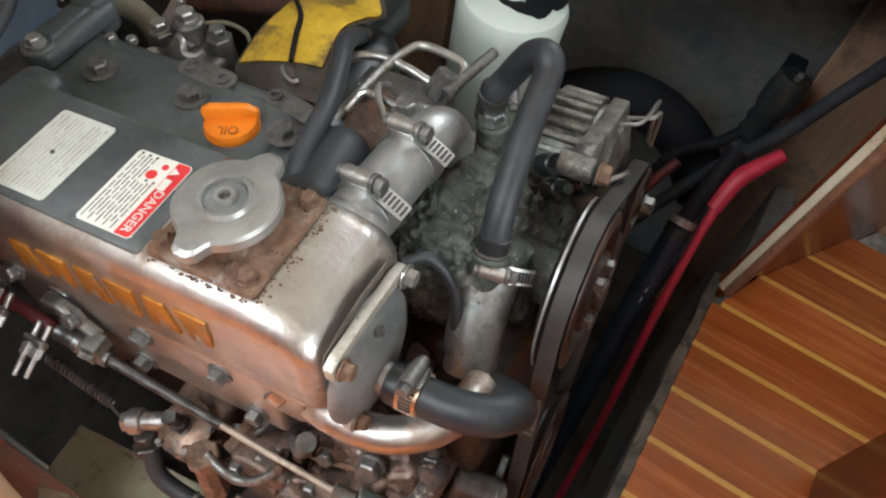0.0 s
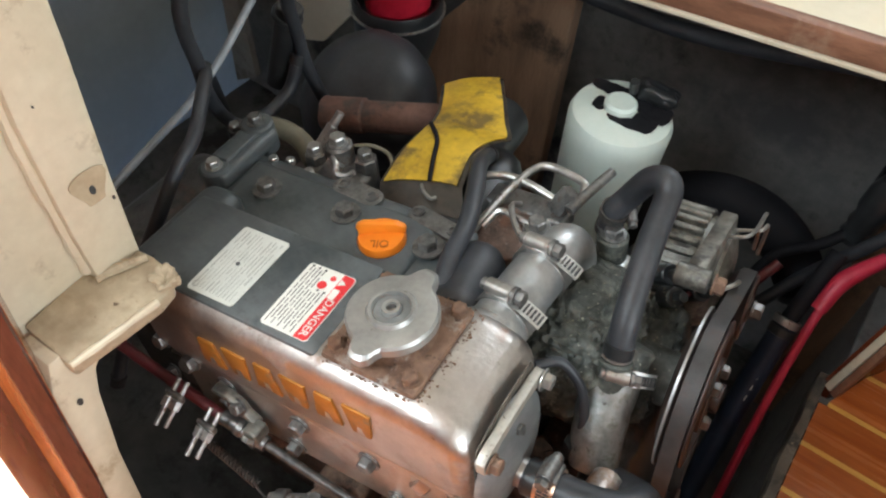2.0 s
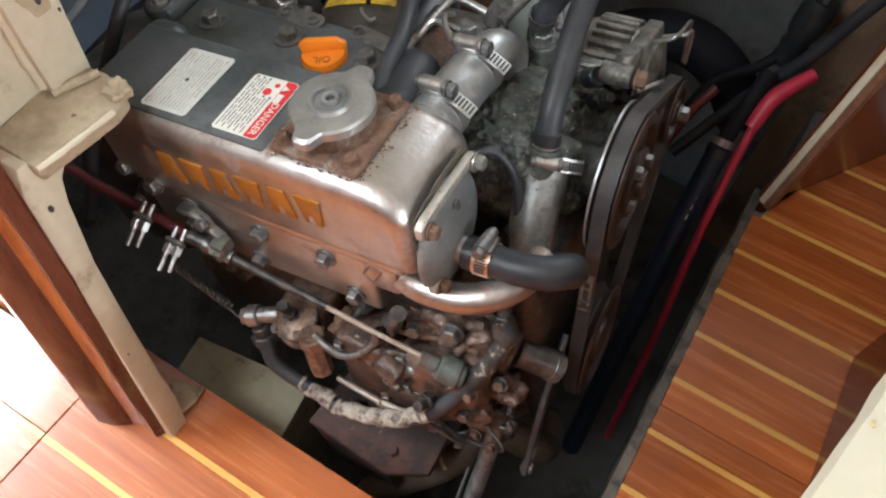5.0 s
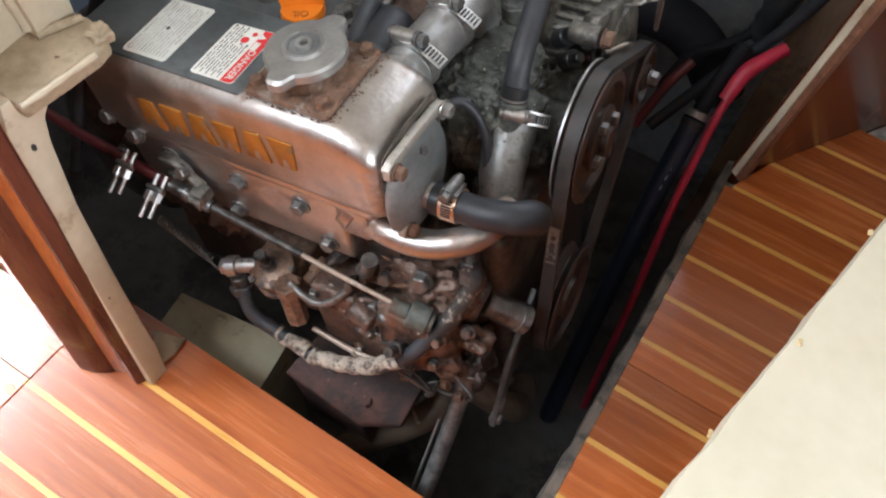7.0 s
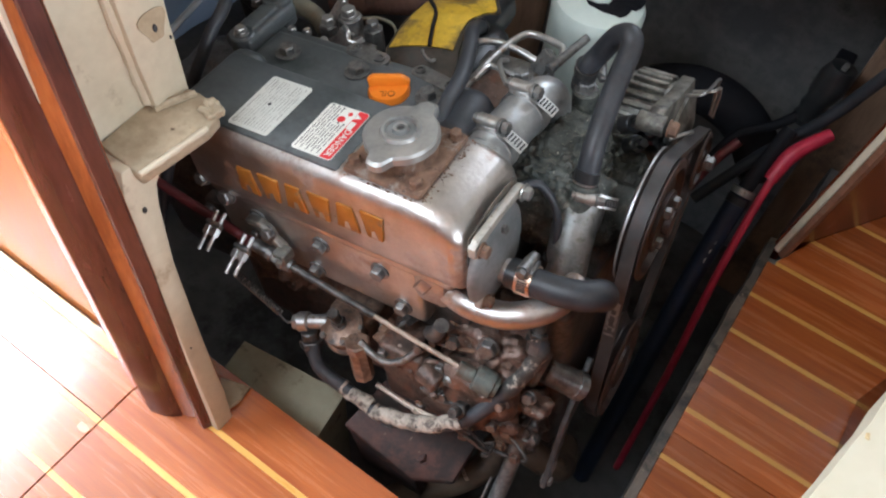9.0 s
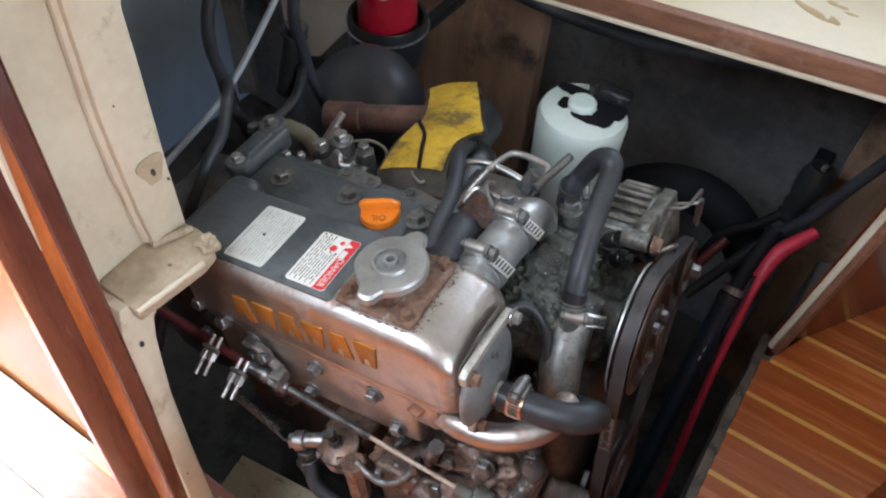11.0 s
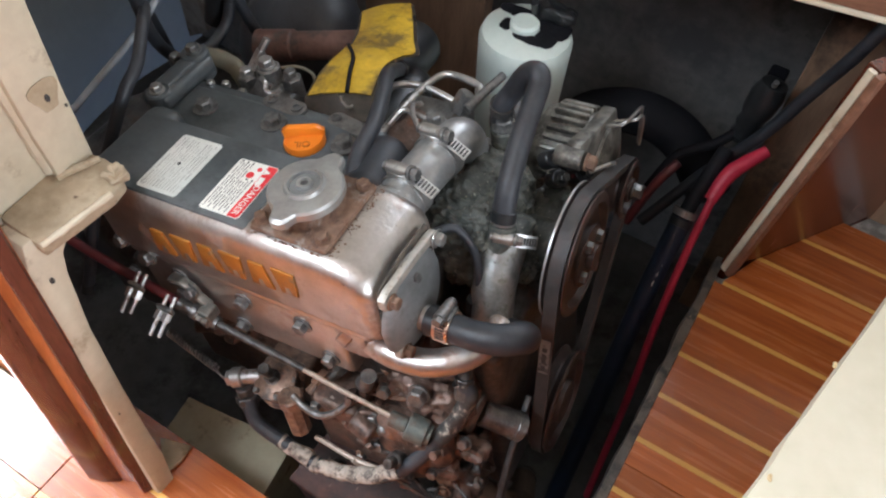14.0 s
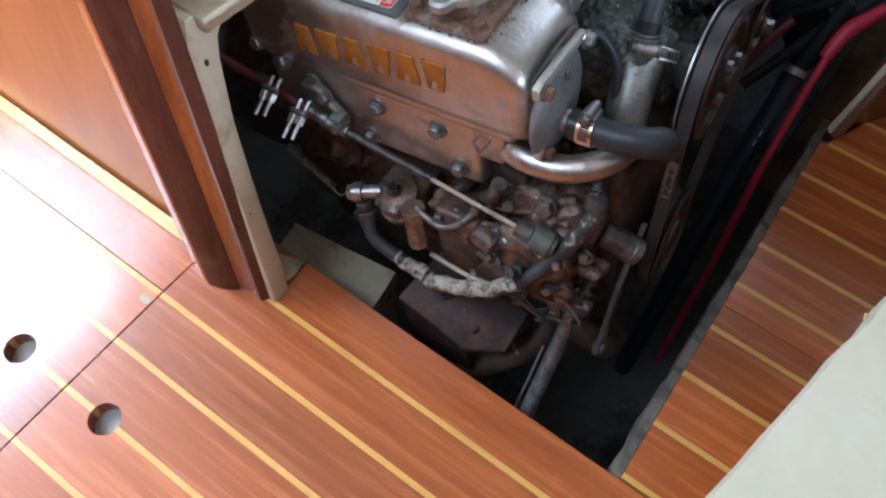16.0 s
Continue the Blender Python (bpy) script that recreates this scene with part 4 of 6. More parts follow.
# pulleys and belt in the plane x = 0.086
PX = 0.086
PULLEYS = ((0.173, -0.097, 0.058), (0.300, -0.135, 0.030), (0.130, -0.290, 0.056))
for k, (y, z, r) in enumerate(PULLEYS):
    prof = [(0.010, -0.016), (r * 0.75, -0.016), (r, -0.009), (r + 0.001, -0.0075), (r - 0.006, -0.001), (r - 0.006, 0.001), (r + 0.001, 0.0075), (r, 0.009), (r * 0.86, 0.010), (r * 0.80, 0.004), (r * 0.45, 0.003), (r * 0.42, 0.010), (r * 0.18, 0.012), (0, 0.012)]
    pulley = E("pulley", bm_lathe(prof, (PX, y, z), (1, 0, 0), 48), M_PULLEY, ("dark rusty water pump pulley", "small rusty alternator pulley", "large rusty crankshaft pulley")[k])
    if k == 0:
        part("rim_flange", bm_lathe([(r - 0.002, -0.0120), (r + 0.0046, -0.0110), (r + 0.0052, -0.0085), (r - 0.002, -0.0080), (r - 0.002, -0.0120)], (PX, y, z), (1, 0, 0), 64), M_PULLEY, pulley)
        part("worn_rim", bm_lathe([(r + 0.0046, -0.0110), (r + 0.0057, -0.0106), (r + 0.0057, -0.0090), (r + 0.0051, -0.0087)], (PX, y, z), (1, 0, 0), 64), M_SHELL, pulley, "worn bright rim edge")
    if k == 0:
        part("hub_plate", bm_lathe([(0, 0), (0.030, 0), (0.030, 0.003), (0.012, 0.004), (0.012, 0.010), (0, 0.010)], (PX + 0.008, y, z), (1, 0, 0)), M_PULLEY, pulley)
        for i in range(4):
            a = i * math.pi / 2 + 0.35
            bolt(pulley, (PX + 0.010, y + 0.021 * math.cos(a), z + 0.021 * math.sin(a)), (1, 0, 0), 0.0105, M_BOLT, 1.3)
    if k == 1:
        bolt(pulley, (PX + 0.012, y, z), (1, 0, 0), 0.014, M_BOLT, 1.3)
pts = []
for y, z, r in PULLEYS:
    for i in range(90):
        a = 2 * math.pi * i / 90
        pts.append((y + (r - 0.001) * math.cos(a), z + (r - 0.001) * math.sin(a)))
pts.sort()


def half_hull(seq):
    h = []
    for p in seq:
        while len(h) > 1 and (h[-1][0] - h[-2][0]) * (p[1] - h[-2][1]) - (h[-1][1] - h[-2][1]) * (p[0] - h[-2][0]) <= 0:
            h.pop()
        h.append(p)
    return h[:-1]


hull = half_hull(pts) + half_hull(pts[::-1])
belt = bmesh.new()
rings = []
H = len(hull)
for i, (y, z) in enumerate(hull):
    (ya, za), (yb, zb) = hull[i - 1], hull[(i + 1) % H]
    t = Vector((yb - ya, zb - za)).normalized()
    n = Vector((t.y, -t.x))
    ring = []
    for dx, dn in ((-0.0048, -0.005), (-0.0062, 0.0042), (0.0062, 0.0042), (0.0048, -0.005)):
        ring.append(belt.verts.new(V(PX + dx, y + n.x * dn, z + n.y * dn)))
    rings.append(ring)
for i in range(H):
    a, b = rings[i], rings[(i + 1) % H]
    for k in range(4):
        j = (k + 1) % 4
        belt.faces.new((a[k], a[j], b[j], b[k]))
bmesh.ops.recalc_face_normals(belt, faces=belt.faces[:])
vbelt = thing("drive_belt", belt, M_BELT, "worn grey rubber drive belt round three pulleys", "belt")
vbelt.matrix_world = ENG
belt_mark = part("print_bar", moved(bm_box(-0.0048, 0.0048, -0.0006, 0.0004, -0.021, 0.021), Matrix.Translation((PX, 0.0959, -0.1602)) @ Matrix.Rotation(radians(-12), 4, "X")), M_MARK, vbelt, "worn pale print on the belt")
for z0, z1 in ((-0.018, -0.011), (-0.008, 0.004), (0.007, 0.012)):
    part("print_line", moved(bm_box(-0.0022, 0.0022, -0.0009, -0.0005, z0, z1), Matrix.Translation((PX, 0.0959, -0.1602)) @ Matrix.Rotation(radians(-12), 4, "X")), M_BELT, belt_mark)

# alternator
ALT = Matrix.Translation((0.004, 0.008, 0.008))
alt = E("alternator", joined(bm_lathe([(0, -0.012), (0.040, -0.012), (0.048, -0.006), (0.050, 0.0), (0.050, 0.052), (0.044, 0.062), (0.025, 0.068), (0, 0.068)], (0.0, 0.300, -0.125), (1, 0, 0), 40), bm_cyl((0.06, 0.300, -0.135), (0.080, 0.300, -0.135), 0.012)), M_ALLOY, "dirty alloy alternator")
for i in range(13):
    a = radians(25 + 12 * i)
    part("fin", moved(bm_box(0.004, 0.040, -0.0028, 0.0028, 0.047, 0.0555, 0.0012, 1), Matrix.Translation((0, 0.300, -0.125)) @ Matrix.Rotation(a - radians(90), 4, "X")), M_ALLOY, alt)
part("mount_ear", joined(bm_prism([V(0.045, 0.215, -0.055), V(0.045, 0.232, -0.040), V(0.045, 0.285, -0.062), V(0.045, 0.330, -0.075), V(0.045, 0.34, -0.10), V(0.045, 0.27, -0.09)], (0.014, 0, 0), 0.002), bm_cyl((0.038, 0.222, -0.050), (0.064, 0.222, -0.050), 0.0095)), M_ALLOY, alt, "grey alloy mounting ear")
bolt(alt, (0.067, 0.222, -0.050), (1, 0, 0), 0.013, M_RUST, 1.3)
part("guard", joined(bm_tube([(0.058, 0.300, -0.075), (0.075, 0.305, -0.070), (0.078, 0.350, -0.085), (0.076, 0.362, -0.103), (0.075, 0.366, -0.145)], 0.0018, 8), bm_tube([(0.062, 0.318, -0.082), (0.080, 0.322, -0.078), (0.083, 0.342, -0.09), (0.081, 0.346, -0.13)], 0.0018, 8), bm_tube([(0.066, 0.235, -0.075), (0.078, 0.250, -0.075), (0.080, 0.265, -0.085)], 0.002, 8)), M_STEEL, alt, "bent wire guard")
for p in ((0.022, 0.235, -0.075), (0.035, 0.247, -0.085), (0.030, 0.232, -0.095), (0.045, 0.255, -0.105)):
    part("terminal", joined(bm_cyl(p, Vector(p) + V(0.012, -0.006, 0.012), 0.009, seg=10), bm_cyl(Vector(p) + V(0.012, -0.006, 0.012), Vector(p) + V(0.018, -0.009, 0.018), 0.005, seg=6)), M_BLACKP, alt)

alt.matrix_local = ALT

# ---- engine, pipes on the front ----
low = E("coolant_elbow", bm_tube([(0.036, 0.148, -0.054), (0.033, 0.137, -0.064), (0.0325, 0.122, -0.079), (0.0355, 0.106, -0.094), (0.039, 0.090, -0.116)], lambda u: 0.0185 + 0.0022 * math.sin(3.1 * min(1.15 * u, 1)), 26, 7, 0.05), M_MOTTLE, "silver-painted coolant elbow hose")
clamp(low, (0.0335, 0.1385, -0.0625), (-0.1, 0.72, 0.69), 0.0190, 100, k=0.85)
E("return_pipe", bm_tube([(-0.055, 0.016, -0.082), (-0.0387, 0.014, -0.0875), (-0.016, 0.012, -0.0955), (0.0146, 0.015, -0.0965), (0.038, 0.027, -0.094), (0.052, 0.046, -0.093), (0.056, 0.075, -0.100)], 0.0120, 22), M_CAST, "curved silver return pipe")
E("pipe_flange", bm_cyl((-0.056, 0.016, -0.080), (-0.046, 0.015, -0.086), 0.0185), M_CAST)
E("rubber_boot", bm_lathe([(0.0200, 0), (0.0215, 0.004), (0.0215, 0.010), (0.0200, 0.013), (0.0205, 0.050), (0.0195, 0.060), (0.0165, 0.064), (0.0, 0.066)], (-0.076, 0.094, -0.013), (-0.14, 1.0, -0.06), 32), M_RUBBER, "thick black rubber boot")
E("vent_line", bm_tube([(-0.010, 0.094, -0.028), (0.004, 0.106, -0.030), (0.020, 0.105, -0.05), (0.026, 0.098, -0.08), (0.022, 0.092, -0.105)], 0.0036, 10), M_RUBBER, "thin black vent line")
E("sensor", joined(bm_cyl((0.020, 0.092, -0.12), (0.022, 0.092, -0.10), 0.007, seg=6)), M_BLACKP)

for i, (dy, dz) in enumerate(((0.0, 0.0), (0.010, -0.006), (0.018, 0.004), (0.004, 0.012))):
    E("wire", bm_tube([(0.050, 0.250 + dy, -0.085 + dz), (0.064, 0.262 + dy, -0.098 + dz), (0.055, 0.285 + dy, -0.130 + dz), (0.040, 0.31 + dy, -0.175)], 0.0022, 8), M_BLACKP if i else M_DARKRED, "thin alternator wire")
E("vent_hook", bm_tube([(-0.060, 0.170, 0.006), (-0.072, 0.182, 0.008), (-0.080, 0.196, 0.006), (-0.078, 0.206, 0.0)], 0.0024, 8), M_STEEL)

# fuel lines over the head
E("fuel_line", bm_tube([(-0.110, 0.178, -0.024), (-0.107, 0.192, -0.020), (-0.104, 0.234, -0.020), (-0.097, 0.266, -0.020), (-0.086, 0.276, -0.020), (-0.056, 0.271, -0.020), (-0.049, 0.263, -0.022), (-0.052, 0.252, -0.032)], 0.0036, 12), M_STEEL, "bent steel fuel line")
E("fuel_line", bm_tube([(-0.140, 0.235, -0.03), (-0.131, 0.241, -0.020), (-0.113, 0.250, -0.020), (-0.090, 0.250, -0.022), (-0.069, 0.247, -0.026)], 0.0036, 12), M_STEEL, "bent steel fuel line")
E("line_nut", joined(bm_cyl((-0.066, 0.244, -0.035), (-0.056, 0.254, -0.018), 0.009, seg=6), bm_box(-0.13, -0.055, 0.235, 0.262, -0.058, -0.040, 0.004)), M_BOLT, "rusty line nut and block")
E("stop_lever", bm_tube([(-0.052, 0.240, -0.026), (-0.046, 0.258, -0.022), (-0.036, 0.290, -0.018)], lambda u: 0.0050 - 0.0008 * u, 10), M_BOLT, "grey stop lever")
E("copper_tee", bm_tube([(-0.095, 0.176, -0.005), (-0.088, 0.190, 0.002), (-0.072, 0.188, 0.003), (-0.06, 0.186, 0.003)], 0.0028, 8), M_STEEL)
E("head_front", joined(bm_box(-0.11, -0.055, 0.16, 0.25, -0.09, -0.045, 0.006), bm_blob((-0.085, 0.20, -0.04), (0.025, 0.03, 0.018), 0.4, 50, 3)), M_RUSTY, "rusty head end")

# valve block, injectors and hoses on top
vb = E("decompression_block", joined(bm_box(-0.355, -0.322, 0.128, 0.205, -0.022, -0.004, 0.006, 3), bm_cyl((-0.337, 0.136, -0.03), (-0.337, 0.136, -0.003), 0.013), bm_cyl((-0.340, 0.197, -0.03), (-0.340, 0.197, 0.001), 0.015), bm_box(-0.348, -0.330, 0.145, 0.190, -0.008, -0.001, 0.002)), M_COVER, "grey bolted cover block")
bolt(vb, (-0.337, 0.136, -0.003), (0, 0, 1), 0.011, M_STEEL, 1.4)
bolt(vb, (-0.340, 0.197, 0.001), (0, 0, 1), 0.012, M_BOLT, 1.4)
bolt(vb, (-0.362, 0.19, -0.01), (0, 0, 1), 0.011, M_BOLT, 1.3)
inj = E("injector", joined(bm_box(-0.290, -0.228, 0.190, 0.225, -0.060, -0.030, 0.006), bm_cyl((-0.264, 0.216, -0.045), (-0.264, 0.216, -0.012), 0.0125), bm_cyl((-0.284, 0.205, -0.05), (-0.284, 0.205, -0.020), 0.0105, seg=6), bm_cyl((-0.236, 0.216, -0.05), (-0.236, 0.216, -0.018), 0.0105, seg=6), bm_prism([V(-0.272, 0.190, -0.030), V(-0.250, 0.190, -0.030), V(-0.246, 0.20, -0.018), V(-0.262, 0.20, -0.014)], (0, -0.004, 0.0))), M_BOLT, "grey injector with clamp nuts")
bolt(inj, (-0.264, 0.216, -0.012), (0, 0, 1), 0.014, M_STEEL, 1.25)
bolt(inj, (-0.284, 0.205, -0.020), (0, 0, 1), 0.012, M_STEEL, 1.2)
bolt(inj, (-0.236, 0.216, -0.018), (0, 0, 1), 0.012, M_BOLT, 1.2)
part("banjo", joined(bm_cyl((-0.286, 0.212, -0.022), (-0.277, 0.228, -0.004), 0.0055, seg=8), bm_cyl((-0.279, 0.224, -0.008), (-0.272, 0.236, 0.006), 0.004, seg=8)), M_STEEL, inj)
part("leak_line", bm_tube([(-0.256, 0.224, -0.018), (-0.240, 0.232, -0.018), (-0.222, 0.232, -0.022), (-0.214, 0.222, -0.030), (-0.218, 0.212, -0.038)], 0.0017, 8), M_OLIVE, inj, "thin tan leak-off line")
part("bracket", bm_tube([(-0.258, 0.198, -0.012), (-0.250, 0.193, -0.012), (-0.246, 0.188, -0.018), (-0.238, 0.190, -0.019), (-0.232, 0.194, -0.016)], 0.0026, 8), M_STEEL, inj)
part("line", bm_tube([(-0.358, 0.214, -0.020), (-0.335, 0.220, -0.022), (-0.312, 0.218, -0.027), (-0.292, 0.208, -0.036)], 0.0095, 12), M_OLIVE, inj, "olive fuel hose")
for p in ((-0.30, 0.188, -0.026), (-0.275, 0.183, -0.026), (-0.312, 0.18, -0.022)):
    bolt(inj, p, (0, 0, 1), 0.008, M_STEEL, 1.2)


# air intake and the yellow cover over it
E("air_intake", joined(bm_blob((-0.165, 0.255, -0.062), (0.048, 0.06, 0.026), 0.08, 12, 3), bm_tube([(-0.175, 0.28, -0.070), (-0.185, 0.33, -0.072), (-0.19, 0.38, -0.078)], 0.030, 18)), M_BLACKP, "black air intake box")
E("exhaust_elbow", joined(bm_tube([(-0.350, 0.300, -0.064), (-0.300, 0.315, -0.062), (-0.25, 0.33, -0.060), (-0.20, 0.35, -0.06)], 0.0165, 20), bm_cyl((-0.356, 0.299, -0.064), (-0.310, 0.312, -0.062), 0.0185)), M_BURNT, "dull red-brown exhaust elbow")
ROWS_TAG = (((-0.2097, 0.2047, -0.0260), (-0.1482, 0.2250, -0.0240)), ((-0.2110, 0.2430, -0.0190), (-0.1520, 0.2590, -0.0160)), ((-0.2116, 0.2780, -0.0215), (-0.1460, 0.2830, -0.0180)), ((-0.2125, 0.2930, -0.0265), (-0.1405, 0.3000, -0.0240)), ((-0.2165, 0.3125, -0.0265), (-0.1520, 0.3180, -0.0245)), ((-0.2260, 0.3330, -0.0280), (-0.1710, 0.3500, -0.0270)), ((-0.2378, 0.3544, -0.0300), (-0.1930, 0.3850, -0.0300)))
TAG_L, TAG_R = smooth_path([a for a, b in ROWS_TAG], 5), smooth_path([b for a, b in ROWS_TAG], 5)


def tag_at(i, u, lift=0.0):
    """A place on the folded tag: row i of its length, u across."""
    q = TAG_L[i].lerp(TAG_R[i], u)
    return q + V(0, 0, lift + 0.0035 * math.sin(math.pi * min(max(u, 0), 1)) + 0.0010 * noise.noise(q * 55))


def tag_sheet(u0, u1, lift, thick, first=()):
    bm = bmesh.new()
    rows_ = [[tag_at(i, u0 + (u1 - u0) * k / 10, lift) for k in range(11)] for i in range(len(TAG_L))]
    rows_ = [[q + V(*d) for q in rows_[0]] for d in first] + rows_
    grid_ = [[bm.verts.new(q) for q in row_] for row_ in rows_]
    for a, b in zip(grid_, grid_[1:]):
        for k in range(10):
            bm.faces.new((a[k], a[k + 1], b[k + 1], b[k]))
    bmesh.ops.recalc_face_normals(bm, faces=bm.faces[:])
    bmesh.ops.solidify(bm, geom=bm.faces[:], thickness=thick)
    return bm


tagsheet = thing("warning_tag", tag_sheet(0.0, 1.0, 0.0, 0.0012), M_YELLOW, "dirty bent yellow plastic tag lying over the intake", "tag")
tagsheet.matrix_world = ENG
part("film_pouch", tag_sheet(-0.06, 1.07, -0.0018, 0.0008, ((0.014, -0.022, -0.012), (0.007, -0.012, -0.006))), M_FILM, tagsheet, "grimy clear plastic pouch")
part("crack", bm_tube([(-0.2075, 0.281, -0.0165), (-0.1872, 0.2593, -0.0120), (-0.178, 0.238, -0.0130), (-0.1695, 0.2163, -0.0190)], 0.0021, 6), M_DULLBLACK, tagsheet, "black tie line")
for i in list(range(3, 9)) + list(range(17, 29)):
    u = 0.10 + 0.05 * (i % 3)
    while u < 0.86:
        u1 = min(u + rp.uniform(0.10, 0.3), 0.92)
        a, b = tag_at(i, u, 0.0004), tag_at(i, u1, 0.0004)
        w = (tag_at(min(i + 1, len(TAG_L) - 1), u) - tag_at(i - 1, u)).normalized() * 0.0005
        part("print_line", bm_prism([a - w, b - w, b + w, a + w], (0, 0, 0.0003)), M_TAGINK, tagsheet)
        u = u1 + 0.03
part("wire_hook", bm_tube([(-0.176, 0.2130, -0.024), (-0.170, 0.2060, -0.0225), (-0.160, 0.2010, -0.0235), (-0.1560, 0.2045, -0.0235)], 0.0016, 8), M_STEEL, tagsheet, "bent steel wire hook")

# ---- engine, side facing the cabin ----
E("control_cable", bm_tube([(-0.42, -0.004, -0.075), (-0.34, -0.010, -0.088), (-0.285, -0.012, -0.099), (-0.232, -0.013, -0.112)], 0.0048, 12), M_DARKRED, "dark red control cable sheath")
E("cable_end", joined(bm_tube([(-0.234, -0.013, -0.112), (-0.193, -0.012, -0.124)], 0.0065, 12), bm_cyl((-0.205, -0.012, -0.1205), (-0.200, -0.012, -0.122), 0.0085), bm_cyl((-0.220, -0.012, -0.116), (-0.214, -0.012, -0.118), 0.008)), M_BOLT, "steel cable end fitting")
E("control_rod", bm_tube([(-0.195, -0.012, -0.124), (-0.12, -0.012, -0.140), (-0.102, -0.012, -0.1436)], 0.0038, 12), M_GREASY, "dark control rod")
E("control_rod", bm_tube([(-0.108, -0.012, -0.1425), (-0.060, -0.0125, -0.1525), (-0.012, -0.012, -0.163)], 0.0024, 10), M_PALE, "bare steel rod end")
for x, y, z in ((-0.264, -0.031, -0.087), (-0.230, -0.036, -0.098)):
    ub = E("u_bolt", joined(bm_cyl((x - 0.0040, y + 0.018, z + 0.006), (x - 0.0055, y - 0.017, z - 0.014), 0.0020, seg=10), bm_cyl((x + 0.0050, y + 0.018, z + 0.006), (x + 0.0035, y - 0.015, z - 0.014), 0.0020, seg=10)), M_STEEL, "bright steel U-bolt")
    part("nut", joined(bm_cyl((x - 0.0047, y + 0.004, z - 0.002), (x - 0.0050, y - 0.003, z - 0.006), 0.0045, seg=6), bm_cyl((x + 0.0044, y + 0.004, z - 0.002), (x + 0.0040, y - 0.003, z - 0.006), 0.0045, seg=6)), M_STEEL, ub)
    part("saddle", bm_box(x - 0.009, x + 0.009, y + 0.004, y + 0.008, z - 0.004, z + 0.004, 0.0015), M_BOLT, ub)
clip = E("cable_bracket", joined(bm_prism([V(-0.240, 0.0, -0.083), V(-0.224, 0.0, -0.081), V(-0.212, 0.0, -0.088), V(-0.210, 0.0, -0.098), V(-0.200, 0.0, -0.108), V(-0.205, 0.0, -0.112), V(-0.217, 0.0, -0.101), V(-0.219, 0.0, -0.092), V(-0.226, 0.0, -0.088), V(-0.238, 0.0, -0.090)], (0, -0.009, 0), 0.0015), bm_box(-0.208, -0.194, -0.018, -0.003, -0.118, -0.105, 0.002), bm_cyl((-0.201, -0.018, -0.110), (-0.201, -0.022, -0.112), 0.0058, seg=6)), M_ALLOY, "bent alloy cable bracket")
for p, s in (((-0.262, 0.0, -0.070), 0.013), ((-0.215, -0.006, -0.092), 0.011), ((-0.29, 0.002, -0.06), 0.012), ((-0.245, 0.003, -0.120), 0.011), ((-0.30, 0.0, -0.11), 0.011)):
    bolt(clip, p, (0, -1, 0.3), s, M_BOLT, 1.4)
# throttle spring
coil = [V(-0.281 + 0.047 * u, -0.016 + 0.0036 * math.cos(u * 2 * math.pi * 17), -0.183 - 0.040 * u + 0.0036 * math.sin(u * 2 * math.pi * 17)) for u in [i / 204 for i in range(205)]]
E("spring", bm_tube(coil, 0.0011, 6, 1), M_BOLT, "thin coil spring")
E("spring_wire", bm_tube([(-0.24, -0.016, -0.222), (-0.225, -0.020, -0.228), (-0.21, -0.024, -0.214), (-0.195, -0.026, -0.200)], 0.0013, 6), M_STEEL)

# fuel lift pump, injection pump and lines
pump = E("fuel_lift_pump", joined(bm_lathe([(0.010, -0.032), (0.017, -0.028), (0.0205, -0.020), (0.0225, -0.018), (0.0225, -0.013), (0.0195, -0.011), (0.0195, 0.0), (0.0215, 0.001), (0.0215, 0.006), (0.015, 0.009), (0.006, 0.010), (0, 0.010)], (-0.149, -0.012, -0.197), (0, -0.2, 1), 32), bm_box(-0.18, -0.13, 0.0, 0.05, -0.235, -0.20, 0.006)), M_BROWNY, "grey fuel lift pump with brownish rust")
bolt(pump, (-0.150, -0.014, -0.187), (0, -0.2, 1), 0.013, M_GREASY, 1.2)
part("bleed_screw", joined(bm_cyl((-0.150, -0.0155, -0.180), (-0.150, -0.018, -0.166), 0.0048, seg=10), bm_cyl((-0.150, -0.018, -0.168), (-0.150, -0.0188, -0.163), 0.0062, seg=6)), M_GREASY, pump)
for i in range(5):
    a = i * 1.256 + 0.4
    bolt(pump, (-0.149 + 0.0195 * math.cos(a), -0.0145 + 0.0195 * math.sin(a), -0.192), (0, -0.2, 1), 0.0055, M_BOLT, 1.2)
part("inlet", joined(bm_cyl((-0.165, -0.014, -0.195), (-0.190, -0.024, -0.199), 0.0075), bm_cyl((-0.184, -0.0215, -0.198), (-0.195, -0.026, -0.200), 0.0105, seg=16), bm_cyl((-0.193, -0.025, -0.1995), (-0.200, -0.028, -0.201), 0.0085, seg=6)), M_STEEL, pump, "bright steel inlet elbow")
part("union", joined(bm_cyl((-0.182, -0.028, -0.205), (-0.176, -0.036, -0.232), 0.0085), bm_cyl((-0.1795, -0.031, -0.215), (-0.1775, -0.034, -0.222), 0.0125, seg=6)), M_GREASY, pump)
E("drain_plug", joined(bm_cyl((-0.118, -0.028, -0.185), (-0.112, -0.036, -0.225), 0.0105, seg=8), bm_cyl((-0.1185, -0.027, -0.178), (-0.118, -0.028, -0.19), 0.0125, seg=8)), M_BROWNY, "brown fuel fitting")
